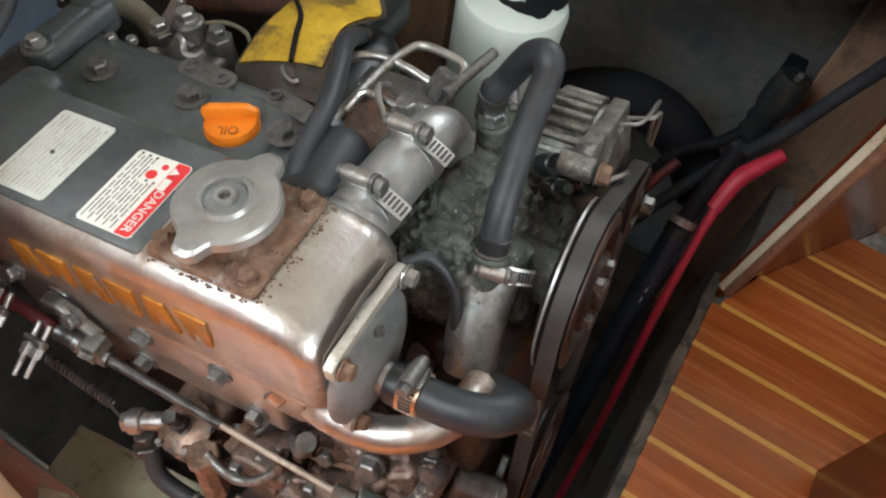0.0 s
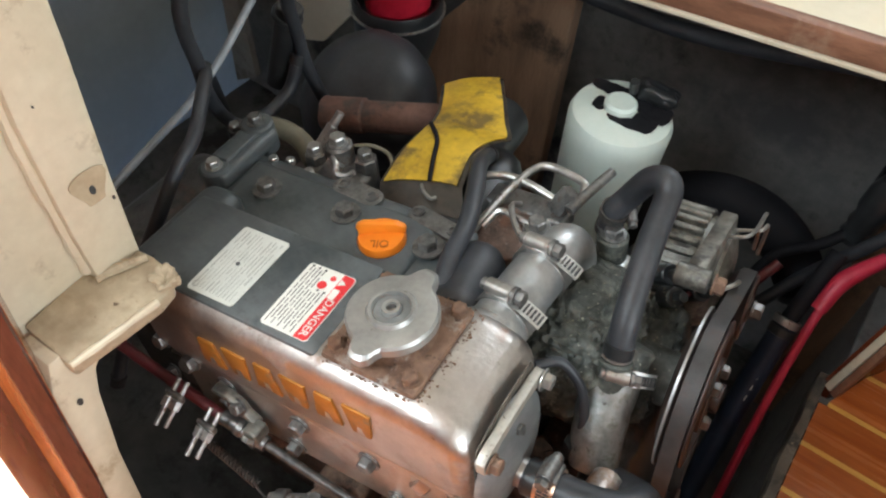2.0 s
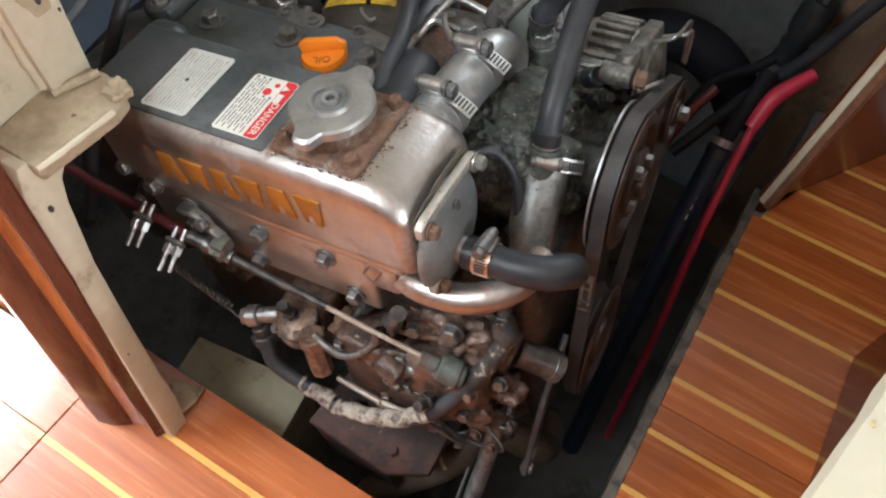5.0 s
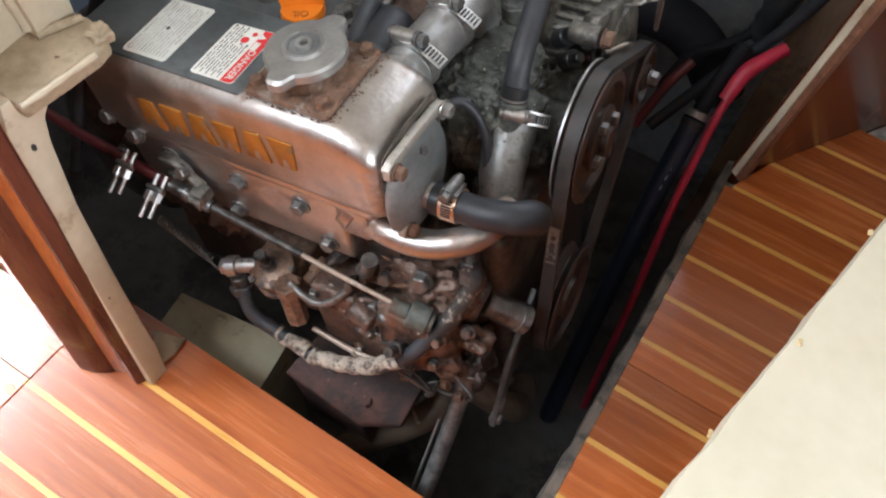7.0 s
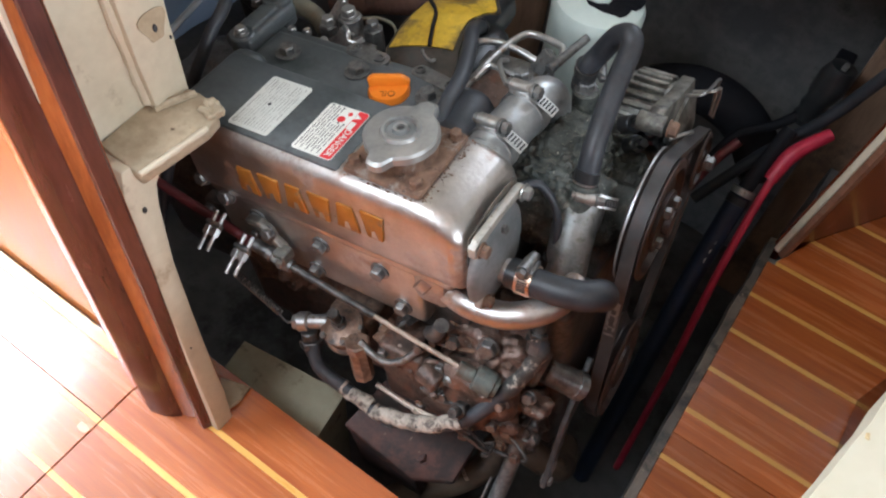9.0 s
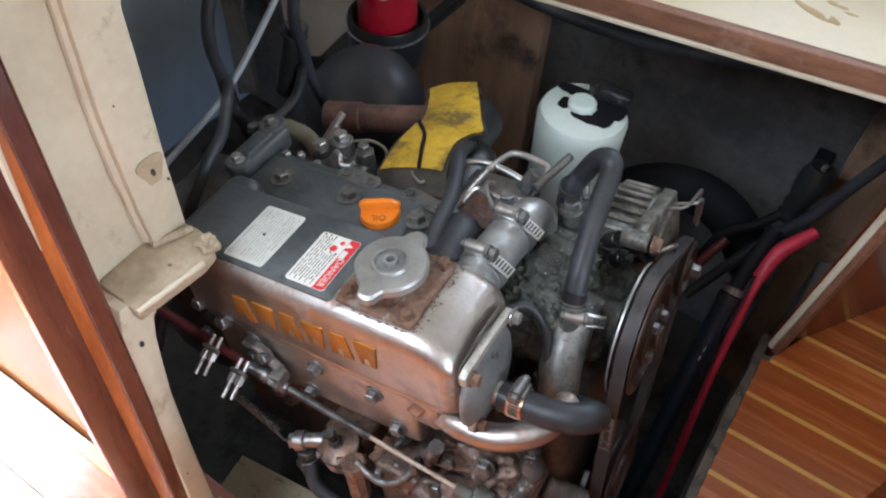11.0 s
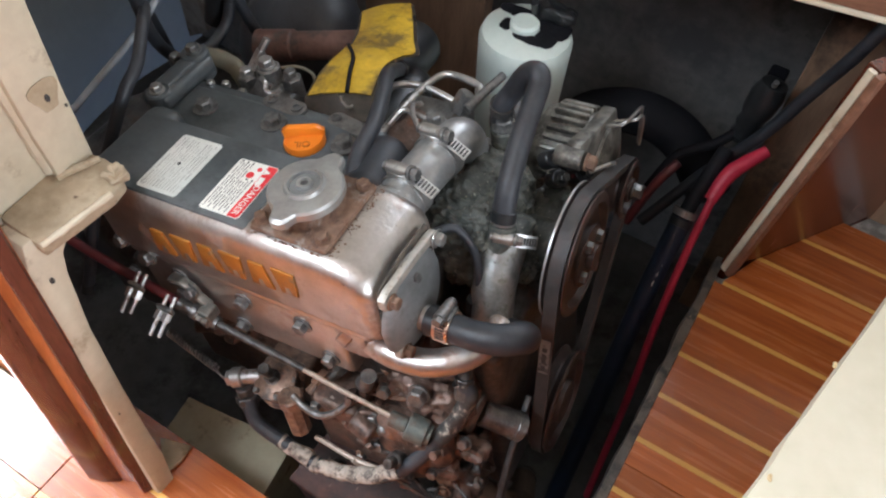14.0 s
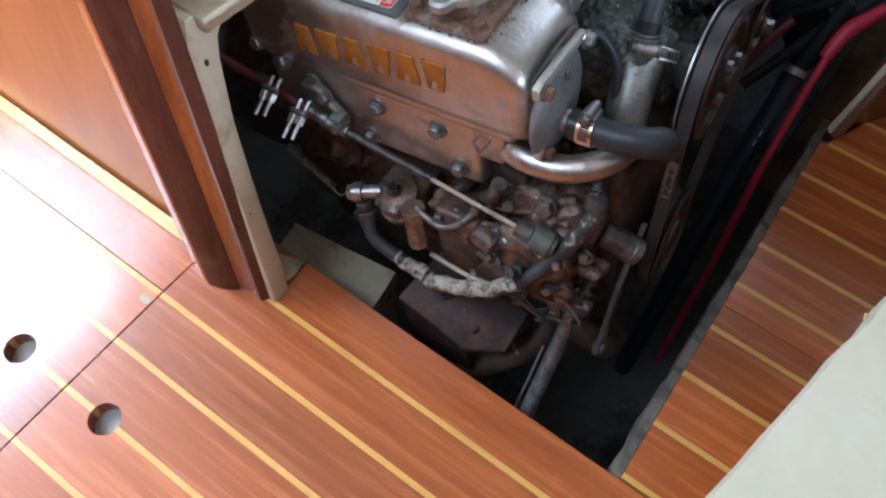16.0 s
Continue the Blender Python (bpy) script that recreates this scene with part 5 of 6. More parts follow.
E("fuel_line", bm_tube([(-0.115, -0.026, -0.178), (-0.100, -0.030, -0.182), (-0.085, -0.030, -0.186), (-0.068, -0.024, -0.178), (-0.055, -0.012, -0.165)], 0.0036, 10), M_BOLT, "thin fuel line")
gov = E("injection_pump", joined(bm_box(-0.100, -0.050, -0.022, 0.06, -0.265, -0.175, 0.006), bm_box(-0.05, 0.035, -0.01, 0.07, -0.28, -0.185, 0.012), bm_cyl((-0.052, -0.02, -0.185), (-0.030, -0.024, -0.19), 0.011), bm_blob((0.0, -0.004, -0.20), (0.04, 0.018, 0.028), 0.35, 45, 4), bm_blob((-0.03, -0.004, -0.25), (0.05, 0.018, 0.03), 0.35, 45, 4)), M_RUSTY, "rusty brown injection pump housing")
for p in ((-0.092, -0.022, -0.185), (-0.058, -0.022, -0.26), (-0.03, -0.02, -0.215), (0.015, -0.018, -0.205), (0.02, -0.015, -0.24), (-0.005, -0.022, -0.255), (-0.035, -0.012, -0.182)):
    bolt(gov, p, (0.1, -1, 0.3), 0.010, M_BOLT, 1.3)
part("shackle", joined(bm_cyl((-0.014, -0.014, -0.162), (0.002, -0.012, -0.167), 0.0075, seg=10), bm_cyl((0.002, -0.012, -0.167), (0.020, -0.010, -0.173), 0.0125, seg=20), bm_cyl((0.0195, -0.010, -0.1728), (0.0235, -0.0095, -0.174), 0.0095, seg=16)), M_VERDI, gov, "grey-green rod shackle")
part("linkage", joined(bm_tube([(-0.105, -0.03, -0.245), (-0.06, -0.032, -0.252), (-0.02, -0.03, -0.252)], 0.0028, 8), bm_tube([(-0.06, -0.034, -0.25), (-0.045, -0.034, -0.262), (-0.03, -0.032, -0.255), (-0.035, -0.03, -0.275)], 0.0025, 8)), M_PALE, gov)
E("steel_tube", bm_tube([(-0.058, 0.010, -0.170), (-0.045, 0.0, -0.150), (-0.035, -0.002, -0.125)], 0.007, 12), M_BOLT, "short steel tube")
HP = [(-0.1744, -0.0334, -0.2147), (-0.1634, -0.0453, -0.2346), (-0.1278, -0.0474, -0.2513), (-0.0887, -0.0506, -0.2571), (-0.0377, -0.0453, -0.2423), (0.0004, -0.0338, -0.2166), (0.0288, -0.0102, -0.1808), (0.0441, 0.0070, -0.1531), (0.0516, 0.0179, -0.1266), (0.0432, 0.0206, -0.1137)]
fuel_hose = E("fuel_hose", bm_tube(HP, 0.0072, 14, 7), M_RUBBER, "black fuel hose with peeling white paint")
part("peeling_paint", bm_tube([Vector(HP[2]).lerp(Vector(HP[3]), 0.8)] + [Vector(q) for q in HP[3:6]], 0.0079, 18, 26, 0.24), M_PEEL, fuel_hose, "peeling white paint")
part("paint_trace", bm_tube(HP[6:], 0.0076, 18, 20, 0.2), M_TRACE, fuel_hose, "traces of white paint")
part("peeling_paint", bm_tube([Vector(HP[1]).lerp(Vector(HP[2]), 0.75), HP[2], Vector(HP[2]).lerp(Vector(HP[3]), 0.7)], 0.0077, 16, 14, 0.3), M_PEEL, fuel_hose)
E("sea_water_pump", joined(bm_cyl((0.005, 0.045, -0.195), (0.045, 0.045, -0.205), 0.026), bm_cyl((0.045, 0.043, -0.202), (0.078, 0.054, -0.226), 0.0135), bm_cyl((0.072, 0.052, -0.222), (0.080, 0.055, -0.228), 0.0145)), M_BOLT, "grey sea water pump with a bare outlet stub")
E("timing_case", joined(bm_box(0.03, 0.062, 0.05, 0.26, -0.38, -0.12, 0.012), bm_blob((0.035, 0.025, -0.285), (0.018, 0.028, 0.04), 0.6, 60, 5)), M_GREASY, "greasy black timing case")
lever = E("adjuster_strap", bm_prism([V(0.072, y, z) for y, z in ((0.0879, -0.2239), (0.0659, -0.2423), (0.0382, -0.2677), (0.0100, -0.3160), (-0.0039, -0.3348), (-0.0173, -0.3244), (-0.0034, -0.3072), (0.0272, -0.2589), (0.0589, -0.2337), (0.0831, -0.2175))], (0.006, 0, 0), 0.0014), M_STRAP, "dark grey steel adjuster lever")
part("wear_mark", bm_blob((0.0782, 0.0033, -0.3116), (0.0006, 0.006, 0.007), 0.9, 300, 4), M_MARK, lever)
part("pivot", bm_cyl((0.070, -0.0076, -0.3236), (0.0815, -0.0076, -0.3236), 0.0055, seg=6), M_BOLT, lever)
bolt(block, (0.062, 0.04, -0.335), (1, -0.4, 0), 0.013, M_GREASY)
E("dipstick_tube", joined(bm_tube([(0.040, 0.006, -0.285), (0.038, -0.02, -0.32), (0.034, -0.055, -0.36), (0.030, -0.095, -0.40)], 0.0085, 12), bm_tube([(0.024, -0.03, -0.33), (0.02, -0.06, -0.365), (0.016, -0.095, -0.40)], 0.0015, 6)), M_BOLT, "dark drain pipe")

rnd = random.Random(11)
for i in range(46):
    x, y, z = rnd.uniform(-0.125, 0.05), rnd.uniform(-0.022, 0.012), rnd.uniform(-0.285, -0.155)
    y += 0.02 if z > -0.17 else 0.0
    d = V(rnd.uniform(-0.6, 0.6), -1, rnd.uniform(-0.4, 0.9))
    s = rnd.uniform(0.004, 0.009)
    mt = rnd.choice((M_RUSTY, M_RUSTY, M_GREASY, M_BOLT, M_RUST))
    kind = i % 4
    if kind == 0:
        E("fitting", joined(bm_cyl(V(x, y, z), V(x, y, z) + d.normalized() * s * 2.2, s, seg=6), bm_cyl(V(x, y, z) + d.normalized() * s * 2, V(x, y, z) + d.normalized() * s * 3.4, s * 0.6, seg=10)), mt)
    elif kind == 1:
        bolt(block, (x, y - 0.004, z), d, s * 1.5, mt, 1.4)
    elif kind == 2:
        E("casting_lump", bm_blob((x, y, z), (s * rnd.uniform(1.5, 3.5), s * 1.2, s * rnd.uniform(1.0, 2.2)), 0.6, 90, 4), mt)
    else:
        q = V(x, y - 0.008, z)
        E("small_pipe", bm_tube([q, q + V(rnd.uniform(-0.02, 0.02), -0.006, rnd.uniform(-0.012, 0.012)), q + V(rnd.uniform(-0.04, 0.04), -0.002, rnd.uniform(-0.02, 0.02)), q + V(rnd.uniform(-0.05, 0.05), 0.012, rnd.uniform(-0.03, 0.02))], rnd.uniform(0.0018, 0.0032), 8), mt)
E("hose_nut", joined(bm_cyl((0.047, 0.015, -0.130), (0.046, 0.024, -0.112), 0.0085, seg=6), bm_cyl((0.046, 0.022, -0.116), (0.044, 0.034, -0.104), 0.006)), M_GREASY)

crumbs = bmesh.new()
for i in range(420):
    a, b = rnd.uniform(-0.055, 0.05), rnd.uniform(0.115, 0.225)
    h = -0.030 - 7.0 * (a + 0.004) ** 2 - 5.0 * (b - 0.165) ** 2 + rnd.uniform(-0.004, 0.001)
    s = rnd.uniform(0.0003, 0.0008)
    bmesh.ops.create_icosphere(crumbs, subdivisions=1, radius=s, matrix=Matrix.LocRotScale((a, b, h), Euler((rnd.random() * 3, rnd.random() * 3, 0)), (1.0, rnd.uniform(0.5, 1.0), 0.6)))
ob = E("salt_crust", crumbs, surf("pale salt crust", (0.10, 0.10, 0.065), (0.36, 0.35, 0.24), 0.85, 0, 200, 0.2), "pale salt crust")
ob["kind"] = "stuff"
flakes = bmesh.new()
for i in range(300):
    u, v = rnd.uniform(0, 1), abs(rnd.gauss(0, 0.0035))
    x, y = rnd.choice(((-0.119 + 0.072 * u, 0.008 - v), (-0.119 + 0.072 * u, 0.084 + v * 0.5), (-0.047 + v, 0.008 + 0.076 * u), (rnd.uniform(-0.116, -0.05), rnd.uniform(0.011, 0.081))))
    s = rnd.uniform(0.0004, 0.0014)
    low = not (-0.119 < x < -0.047 and 0.008 < y < 0.084)
    if low and (y < 0.006 or y > 0.088):
        continue
    bmesh.ops.create_icosphere(flakes, subdivisions=1, radius=s, matrix=Matrix.LocRotScale((x, y, 0.0188 if low else 0.0247), Euler((rnd.random(), rnd.random(), rnd.random() * 3)), (1.0, rnd.uniform(0.4, 1.0), 0.45)))
ob = E("flaking_rust", flakes, M_RUST, "flaking rust")
ob["kind"] = "stuff"

# ---- loose hoses round the engine ----
def hose(points, r, material, label, name="rubber_hose", m=ENG, cat="hose", cuff=0.0):
    group = "hoses round the engine" if cat == "hose" else "battery cables" if cat == "cable" else ""
    ob = thing(name, bm_tube(points, r, 18, 8), material, label, cat, group)
    ob.matrix_world = m
    if cat == "hose":
        r = cuff or r
        for a, b in ((points[0], points[1]), (points[-1], points[-2])):
            part("end_cuff", bm_lathe([(r, 0.001), (r + 0.0012, 0.0015), (r + 0.0012, 0.011), (r, 0.0115)], a, Vector(b) - Vector(a), 20), M_BLACKP, ob)
    return ob


big = hose([(0.0330, 0.1348, -0.0395), (0.0330, 0.1391, -0.0299), (0.0320, 0.1496, -0.0149), (0.0300, 0.1716, 0.0008), (0.0280, 0.2020, 0.0176), (0.0270, 0.2281, 0.0310), (0.0220, 0.2374, 0.0368), (0.0080, 0.2462, 0.0253), (-0.0060, 0.2465, 0.0026), (-0.0150, 0.2420, -0.0128), (-0.0210, 0.2480, -0.0408)], 0.0098, M_RUBBER, "black rubber coolant hose arching over the engine front")
E("hose_neck", bm_cyl((0.033, 0.124, -0.068), (0.033, 0.1345, -0.041), 0.0128), M_CRUST)
part("hose_lip", bm_lathe([(0.0098, 0), (0.0113, 0), (0.0113, 0.0016), (0.0098, 0.0016)], (0.0330, 0.1348, -0.0395), (0.0000, 0.0083, 0.0216), 30), M_STEEL, big)
clamp(big, (-0.0150, 0.2420, -0.0128), (-0.0060, 0.0060, -0.0280), 0.0098, 200, M_GREASY, w=0.009, k=0.7)
bend = hose([(0.013, 0.034, -0.0600), (0.031, 0.034, -0.0600), (0.054, 0.034, -0.0590), (0.074, 0.039, -0.0600), (0.085, 0.051, -0.0670), (0.083, 0.064, -0.0860), (0.067, 0.080, -0.1140), (0.045, 0.088, -0.1280)], lambda u: 0.0118 + 0.0022 * u, M_RUBBER, "black rubber hose bent below the end cover", cuff=0.0118)
clamp(bend, (0.0300, 0.034, -0.0600), (1, 0.0, 0.06), 0.0120, 80, M_WARMBAND, 0.0135, k=0.85)
E("hose_spigot", bm_cyl((0.0, 0.035, -0.061), (0.024, 0.034, -0.060), 0.0105), M_CAST)
breather = hose([(-0.086, 0.096, -0.016), (-0.0899, 0.1075, -0.002), (-0.0956, 0.1298, 0.004), (-0.1013, 0.1649, 0.006), (-0.116, 0.2036, 0.004), (-0.1308, 0.2357, -0.002), (-0.150, 0.286, -0.036)], 0.0074, M_RUBBER, "short black breather hose on the engine")
part("end_ring", bm_lathe([(0.0074, 0), (0.0087, 0.0005), (0.0087, 0.006), (0.0074, 0.0065)], (-0.0875, 0.100, -0.010), (-0.25, 0.7, 0.9), 28), M_BLACKP, breather)

# ---- things in the compartment ----
filt = empty("fuel_filter", pose(-0.325, 0.567, 0.215), "white plastic fuel filter canister with a dark dirty head", "filter")
part("canister", bm_lathe([(0.050, -0.170), (0.054, -0.150), (0.057, -0.030), (0.0575, -0.014), (0.054, -0.005), (0.044, -0.001), (0.0, 0.0)], seg=48), M_WHITE, filt, "milky white canister")
part("cap_ring", bm_lathe([(0.018, 0.0), (0.018, 0.006), (0.015, 0.009), (0.0, 0.009)], (-0.004, 0.0, 0.0), seg=28), M_WHITE, filt, "white filler cap")
for px, py, rx, ry in ((-0.030, 0.022, 0.016, 0.008), (0.036, 0.016, 0.011, 0.014), (0.012, 0.022, 0.024, 0.014), (-0.012, 0.022, 0.020, 0.010), (0.028, -0.006, 0.012, 0.014), (0.010, -0.017, 0.018, 0.007), (-0.024, -0.006, 0.007, 0.010)):
    part("oil_dirt", bm_blob((px, py, 0.0002), (rx * 1.15, ry * 1.15, 0.0007), 1.6, 160, 4), M_DULLBLACK, filt, "black oily dirt")
part("head", joined(bm_blob((0.022, 0.036, 0.008), (0.026, 0.013, 0.010), 0.5, 60, 4), bm_cyl((0.0, 0.018, 0.012), (0.0, 0.012, 0.030), 0.005)), M_BLACKP, filt, "black filter head")
part("stand", bm_box(-0.022, 0.022, -0.018, 0.022, -0.62, -0.165, 0.003), M_DULLBLACK, filt, "dark stand under the canister")

strainer = empty("water_strainer", pose(-0.655, 0.60, 0.145), "red-bowled strainer with a white plastic top", "strainer")
part("bowl", bm_lathe([(0.036, 0.030), (0.041, 0.036), (0.043, 0.050), (0.042, 0.106), (0, 0.106)], seg=36), M_RBOWL, strainer, "dark red bowl")
part("ring", bm_lathe([(0.058, 0.034), (0.0615, 0.034), (0.0615, 0.0362), (0.058, 0.0362), (0.058, 0.034)], seg=48), M_STEEL, strainer, "thin bright ring")
part("dish", bm_lathe([(0.0, -0.06), (0.04, -0.05), (0.055, 0.0), (0.0585, 0.030), (0.0585, 0.046), (0.056, 0.052), (0.052, 0.050), (0.046, 0.030), (0.0, 0.028)], seg=48), M_BLACKP, strainer, "glossy black dish")
cap_ = part("cap", bm_lathe([(0.050, 0.108), (0.056, 0.11), (0.056, 0.16), (0.050, 0.168), (0, 0.17)], seg=32), M_PVC, strainer, "white ribbed cap")
for i in range(6):
    a = i * 1.05
    part("rib", bm_cyl((0.055 * math.cos(a), 0.055 * math.sin(a), 0.11), (0.055 * math.cos(a), 0.055 * math.sin(a), 0.16), 0.007, seg=10), M_PVC, cap_)
part("bracket", bm_box(-0.010, 0.010, 0.04, 0.21, -0.03, -0.012, 0.003), M_BLACKP, strainer)

pumpb = empty("bilge_blower", pose(-0.60, 0.47, 0.14), "large round black blower behind the engine", "blower")
part("housing", bm_lathe([(0.0, -0.06), (0.05, -0.056), (0.070, -0.044), (0.082, -0.024), (0.086, 0.0), (0.082, 0.022), (0.070, 0.040), (0.050, 0.052), (0.025, 0.058), (0.0, 0.060)], (0, 0, 0), (-0.2, -0.6, 0.75), 48), M_RUBBER, pumpb)
part("stand", bm_box(-0.035, 0.035, -0.01, 0.06, -0.535, -0.03, 0.008), M_BLACKP, pumpb)
part("connector", joined(bm_cyl((-0.05, -0.09, 0.06), (-0.03, -0.08, 0.16), 0.014), bm_cyl((-0.035, -0.082, 0.145), (-0.033, -0.081, 0.15), 0.0165)), M_BLACKP, pumpb)
WORLD = Matrix.Identity(4)
hose([(-0.62, -0.02, 0.20), (-0.62, 0.06, 0.222), (-0.62, 0.166, 0.255), (-0.62, 0.257, 0.285), (-0.62, 0.323, 0.331), (-0.62, 0.378, 0.386), (-0.62, 0.45, 0.50), (-0.62, 0.60, 0.75), (-0.62, 0.86, 0.95)], 0.0037, M_GREYT, "grey plastic tube running up behind the bulkhead", "tube", WORLD, "tube")
hose([(-0.62, 0.90, 0.90), (-0.62, 0.55, 0.70), (-0.62, 0.284, 0.431), (-0.62, 0.262, 0.30), (-0.62, 0.285, 0.225), (-0.62, 0.325, 0.205), (-0.62, 0.366, 0.215), (-0.62, 0.385, 0.25)], 0.0068, M_RUBBER, "black hose hanging in a loop", "rubber_hose", WORLD)
hose([(-0.64, 0.90, 0.80), (-0.63, 0.60, 0.58), (-0.62, 0.395, 0.378), (-0.62, 0.388, 0.262), (-0.60, 0.40, 0.18)], 0.007, M_RUBBER, "thin black hose behind the engine", "rubber_hose", WORLD)
hose([(-0.56, 0.05, 0.10), (-0.56, 0.10, 0.195), (-0.56, 0.128, 0.232), (-0.56, 0.152, 0.261), (-0.56, 0.177, 0.289), (-0.565, 0.203, 0.302), (-0.60, 0.25, 0.31), (-0.66, 0.30, 0.25), (-0.68, 0.34, 0.05), (-0.68, 0.36, -0.36)], 0.0062, M_RUBBER, "black hose behind the bulkhead edge", "rubber_hose", WORLD)
slab("wall_brown_post", -0.74, -0.50, 0.80, 0.83, -0.40, 0.60, M_BROWN)
tagged(part("wall_white_patch", bm_prism([V(x, 0.80, z) for x, z in ((-1.068, -0.055), (-1.060, -0.1725), (-0.977, -0.141), (-0.867, 0.001), (-0.8886, 0.0634), (-0.88, 0.35), (-1.02, 0.35))], (0, 0.015, 0)), M_PVC), kind="structure")
tagged(part("wall_pale_patch", bm_prism([V(x, 0.79, z) for x, z in ((-1.235, 0.25), (-1.185, 0.25), (-1.190, -0.105), (-1.172, -0.32), (-1.235, -0.36))], (0, 0.015, 0)), M_HULL), kind="structure")

# battery cables by the locker edge
red = hose([(-0.005, 0.34, -0.44), (-0.010, 0.36, -0.36), (-0.022, 0.42, -0.20), (-0.036, 0.48, -0.075), (-0.043, 0.535, 0.005), (-0.045, 0.585, 0.068), (-0.042, 0.606, 0.091)], 0.0054, M_REDC, "thick red battery cable", "battery_cable", WORLD, "cable")
part("boot", bm_tube([(-0.047, 0.580, 0.066), (-0.042, 0.606, 0.091), (-0.030, 0.625, 0.105), (-0.014, 0.645, 0.118)], lambda u: 0.0105 - 0.004 * abs(u - 0.4), 14), M_REDC, red, "red rubber terminal boot")
hose([(-0.66, 0.72, 0.30), (-0.562, 0.70, 0.254), (-0.469, 0.70, 0.237), (-0.316, 0.70, 0.243), (-0.20, 0.70, 0.268), (-0.086, 0.70, 0.299), (-0.011, 0.70, 0.323), (0.06, 0.72, 0.33)], 0.010, M_RUBBER, "black hose sagging under the shelf", "rubber_hose", WORLD)
blue = hose([(-0.045, 0.30, -0.44), (-0.05, 0.32, -0.36), (-0.060, 0.42, -0.16), (-0.066, 0.50, -0.045), (-0.067, 0.562, 0.036)], 0.0140, M_BLUE, "dark blue hose with a steel ferrule", "blue_hose", WORLD)
part("ferrule", bm_lathe([(0.0142, 0), (0.0155, 0.001), (0.0155, 0.009), (0.0142, 0.010)], (-0.0675, 0.563, 0.037), (0.01, 0.62, 0.76), 26), M_STEEL, blue, "bright steel ferrule")
for i in range(5):
    u = i / 5
    q = V(-0.0665, 0.505, -0.038).lerp(V(-0.067, 0.55, 0.018), u) + V(0.004, -0.0108, 0.0084)
    part("print_bar", moved(bm_box(-0.0006, 0.0006, -0.0035, 0.0035, -0.0003, 0.0003), Matrix.Translation(q) @ Matrix.Rotation(radians(50), 4, "X")), M_LABEL, blue)
part("upper_hose", bm_tube([(-0.067, 0.562, 0.037), (-0.064, 0.59, 0.07), (-0.058, 0.63, 0.11)], 0.0098, 14), M_DULLBLACK, blue)
hose([(-0.3236, 0.7000, -0.1175), (-0.2734, 0.7100, -0.0200), (-0.2161, 0.7150, 0.0232), (-0.1557, 0.7150, 0.0302), (-0.1029, 0.7100, 0.0071), (-0.0567, 0.7000, -0.0419)], 0.033, M_DULLBLACK, "fat dull black exhaust hose behind the alternator", "exhaust_hose", WORLD)
blackc = hose([(-0.12, 0.60, -0.05), (-0.0749, 0.65, 0.028), (-0.0277, 0.66, 0.127), (-0.0037, 0.66, 0.2036), (0.0180, 0.66, 0.272), (0.0300, 0.665, 0.318)], 0.0080, M_RUBBER, "thick black battery cable", "battery_cable", WORLD, "cable")
sw = empty("battery_switch", pose(-0.046, 0.70, 0.14), "black rubber-booted battery terminal", "switch")
part("boot", joined(bm_lathe([(0.012, -0.062), (0.017, -0.052), (0.0145, -0.042), (0.018, -0.034), (0.0155, -0.023), (0.020, -0.012), (0.0215, 0.014), (0.017, 0.030), (0, 0.034)], (0, 0, 0), (0.1, 0.15, 1), 24)), M_BLACKP, sw)
part("stud", bm_cyl((0.003, -0.004, 0.030), (0.004, -0.008, 0.042), 0.0035), M_STEEL, sw, "bright stud")
part("base", bm_box(-0.012, 0.012, 0.010, 0.085, -0.04, 0.0, 0.004), M_DULLBLACK, sw)
hose([(-0.13, 0.62, 0.0), (-0.115, 0.64, 0.05), (-0.10, 0.655, 0.06), (-0.075, 0.67, 0.075), (-0.055, 0.69, 0.095)], 0.0068, M_DULLBLACK, "black cable to the terminal", "battery_cable", WORLD, "cable")
hose([(-0.135, 0.57, -0.03), (-0.12, 0.60, 0.03), (-0.105, 0.625, 0.06)], 0.0065, M_DARKRED, "short red battery cable beside the engine", "battery_cable", WORLD, "cable")

# engine bearer, bracket and bilge board
thing("bilge_board", moved(bm_box(-0.075, 0.066, -0.09, 0.045, -0.30, 0.006, 0.001), pose(-0.385, 0.018, -0.056, 0, 0, 8)), M_BOARD, "stained cream board in the bilge", "board")
mount = empty("engine_mount", ENG, "red oxide painted engine mount bracket", "bracket")
part("plate", bm_prism([V(-0.138, -0.062, -0.310), V(-0.055, -0.066, -0.352), V(-0.012, -0.050, -0.345), V(-0.006, -0.005, -0.325), V(-0.120, 0.01, -0.295)], (0, 0.002, -0.010), 0.003), M_BRACKET, mount)
part("web", bm_prism([V(-0.138, -0.058, -0.318), V(-0.055, -0.062, -0.358), V(-0.055, -0.058, -0.42), V(-0.138, -0.054, -0.42)], (0, 0.012, 0), 0.002), M_BRACKET, mount)
bolt(mount, (-0.095, -0.030, -0.312), (-0.35, -0.1, 1), 0.016, M_GREASY)
bolt(mount, (-0.05, -0.045, -0.337), (-0.35, -0.1, 1), 0.011, M_BRACKET)
drain = hose([(-0.2303, 0.0239, -0.1500), (-0.1998, 0.0491, -0.1129), (-0.1699, 0.0729, -0.0870), (-0.1488, 0.1029, -0.0684), (-0.1429, 0.1382, -0.0515), (-0.08, 0.16, -0.09), (-0.09, 0.22, -0.15)], 0.0165, M_DRAIN, "thick dirty brown pipe bend in the bilge", "bilge_pipe", WORLD)
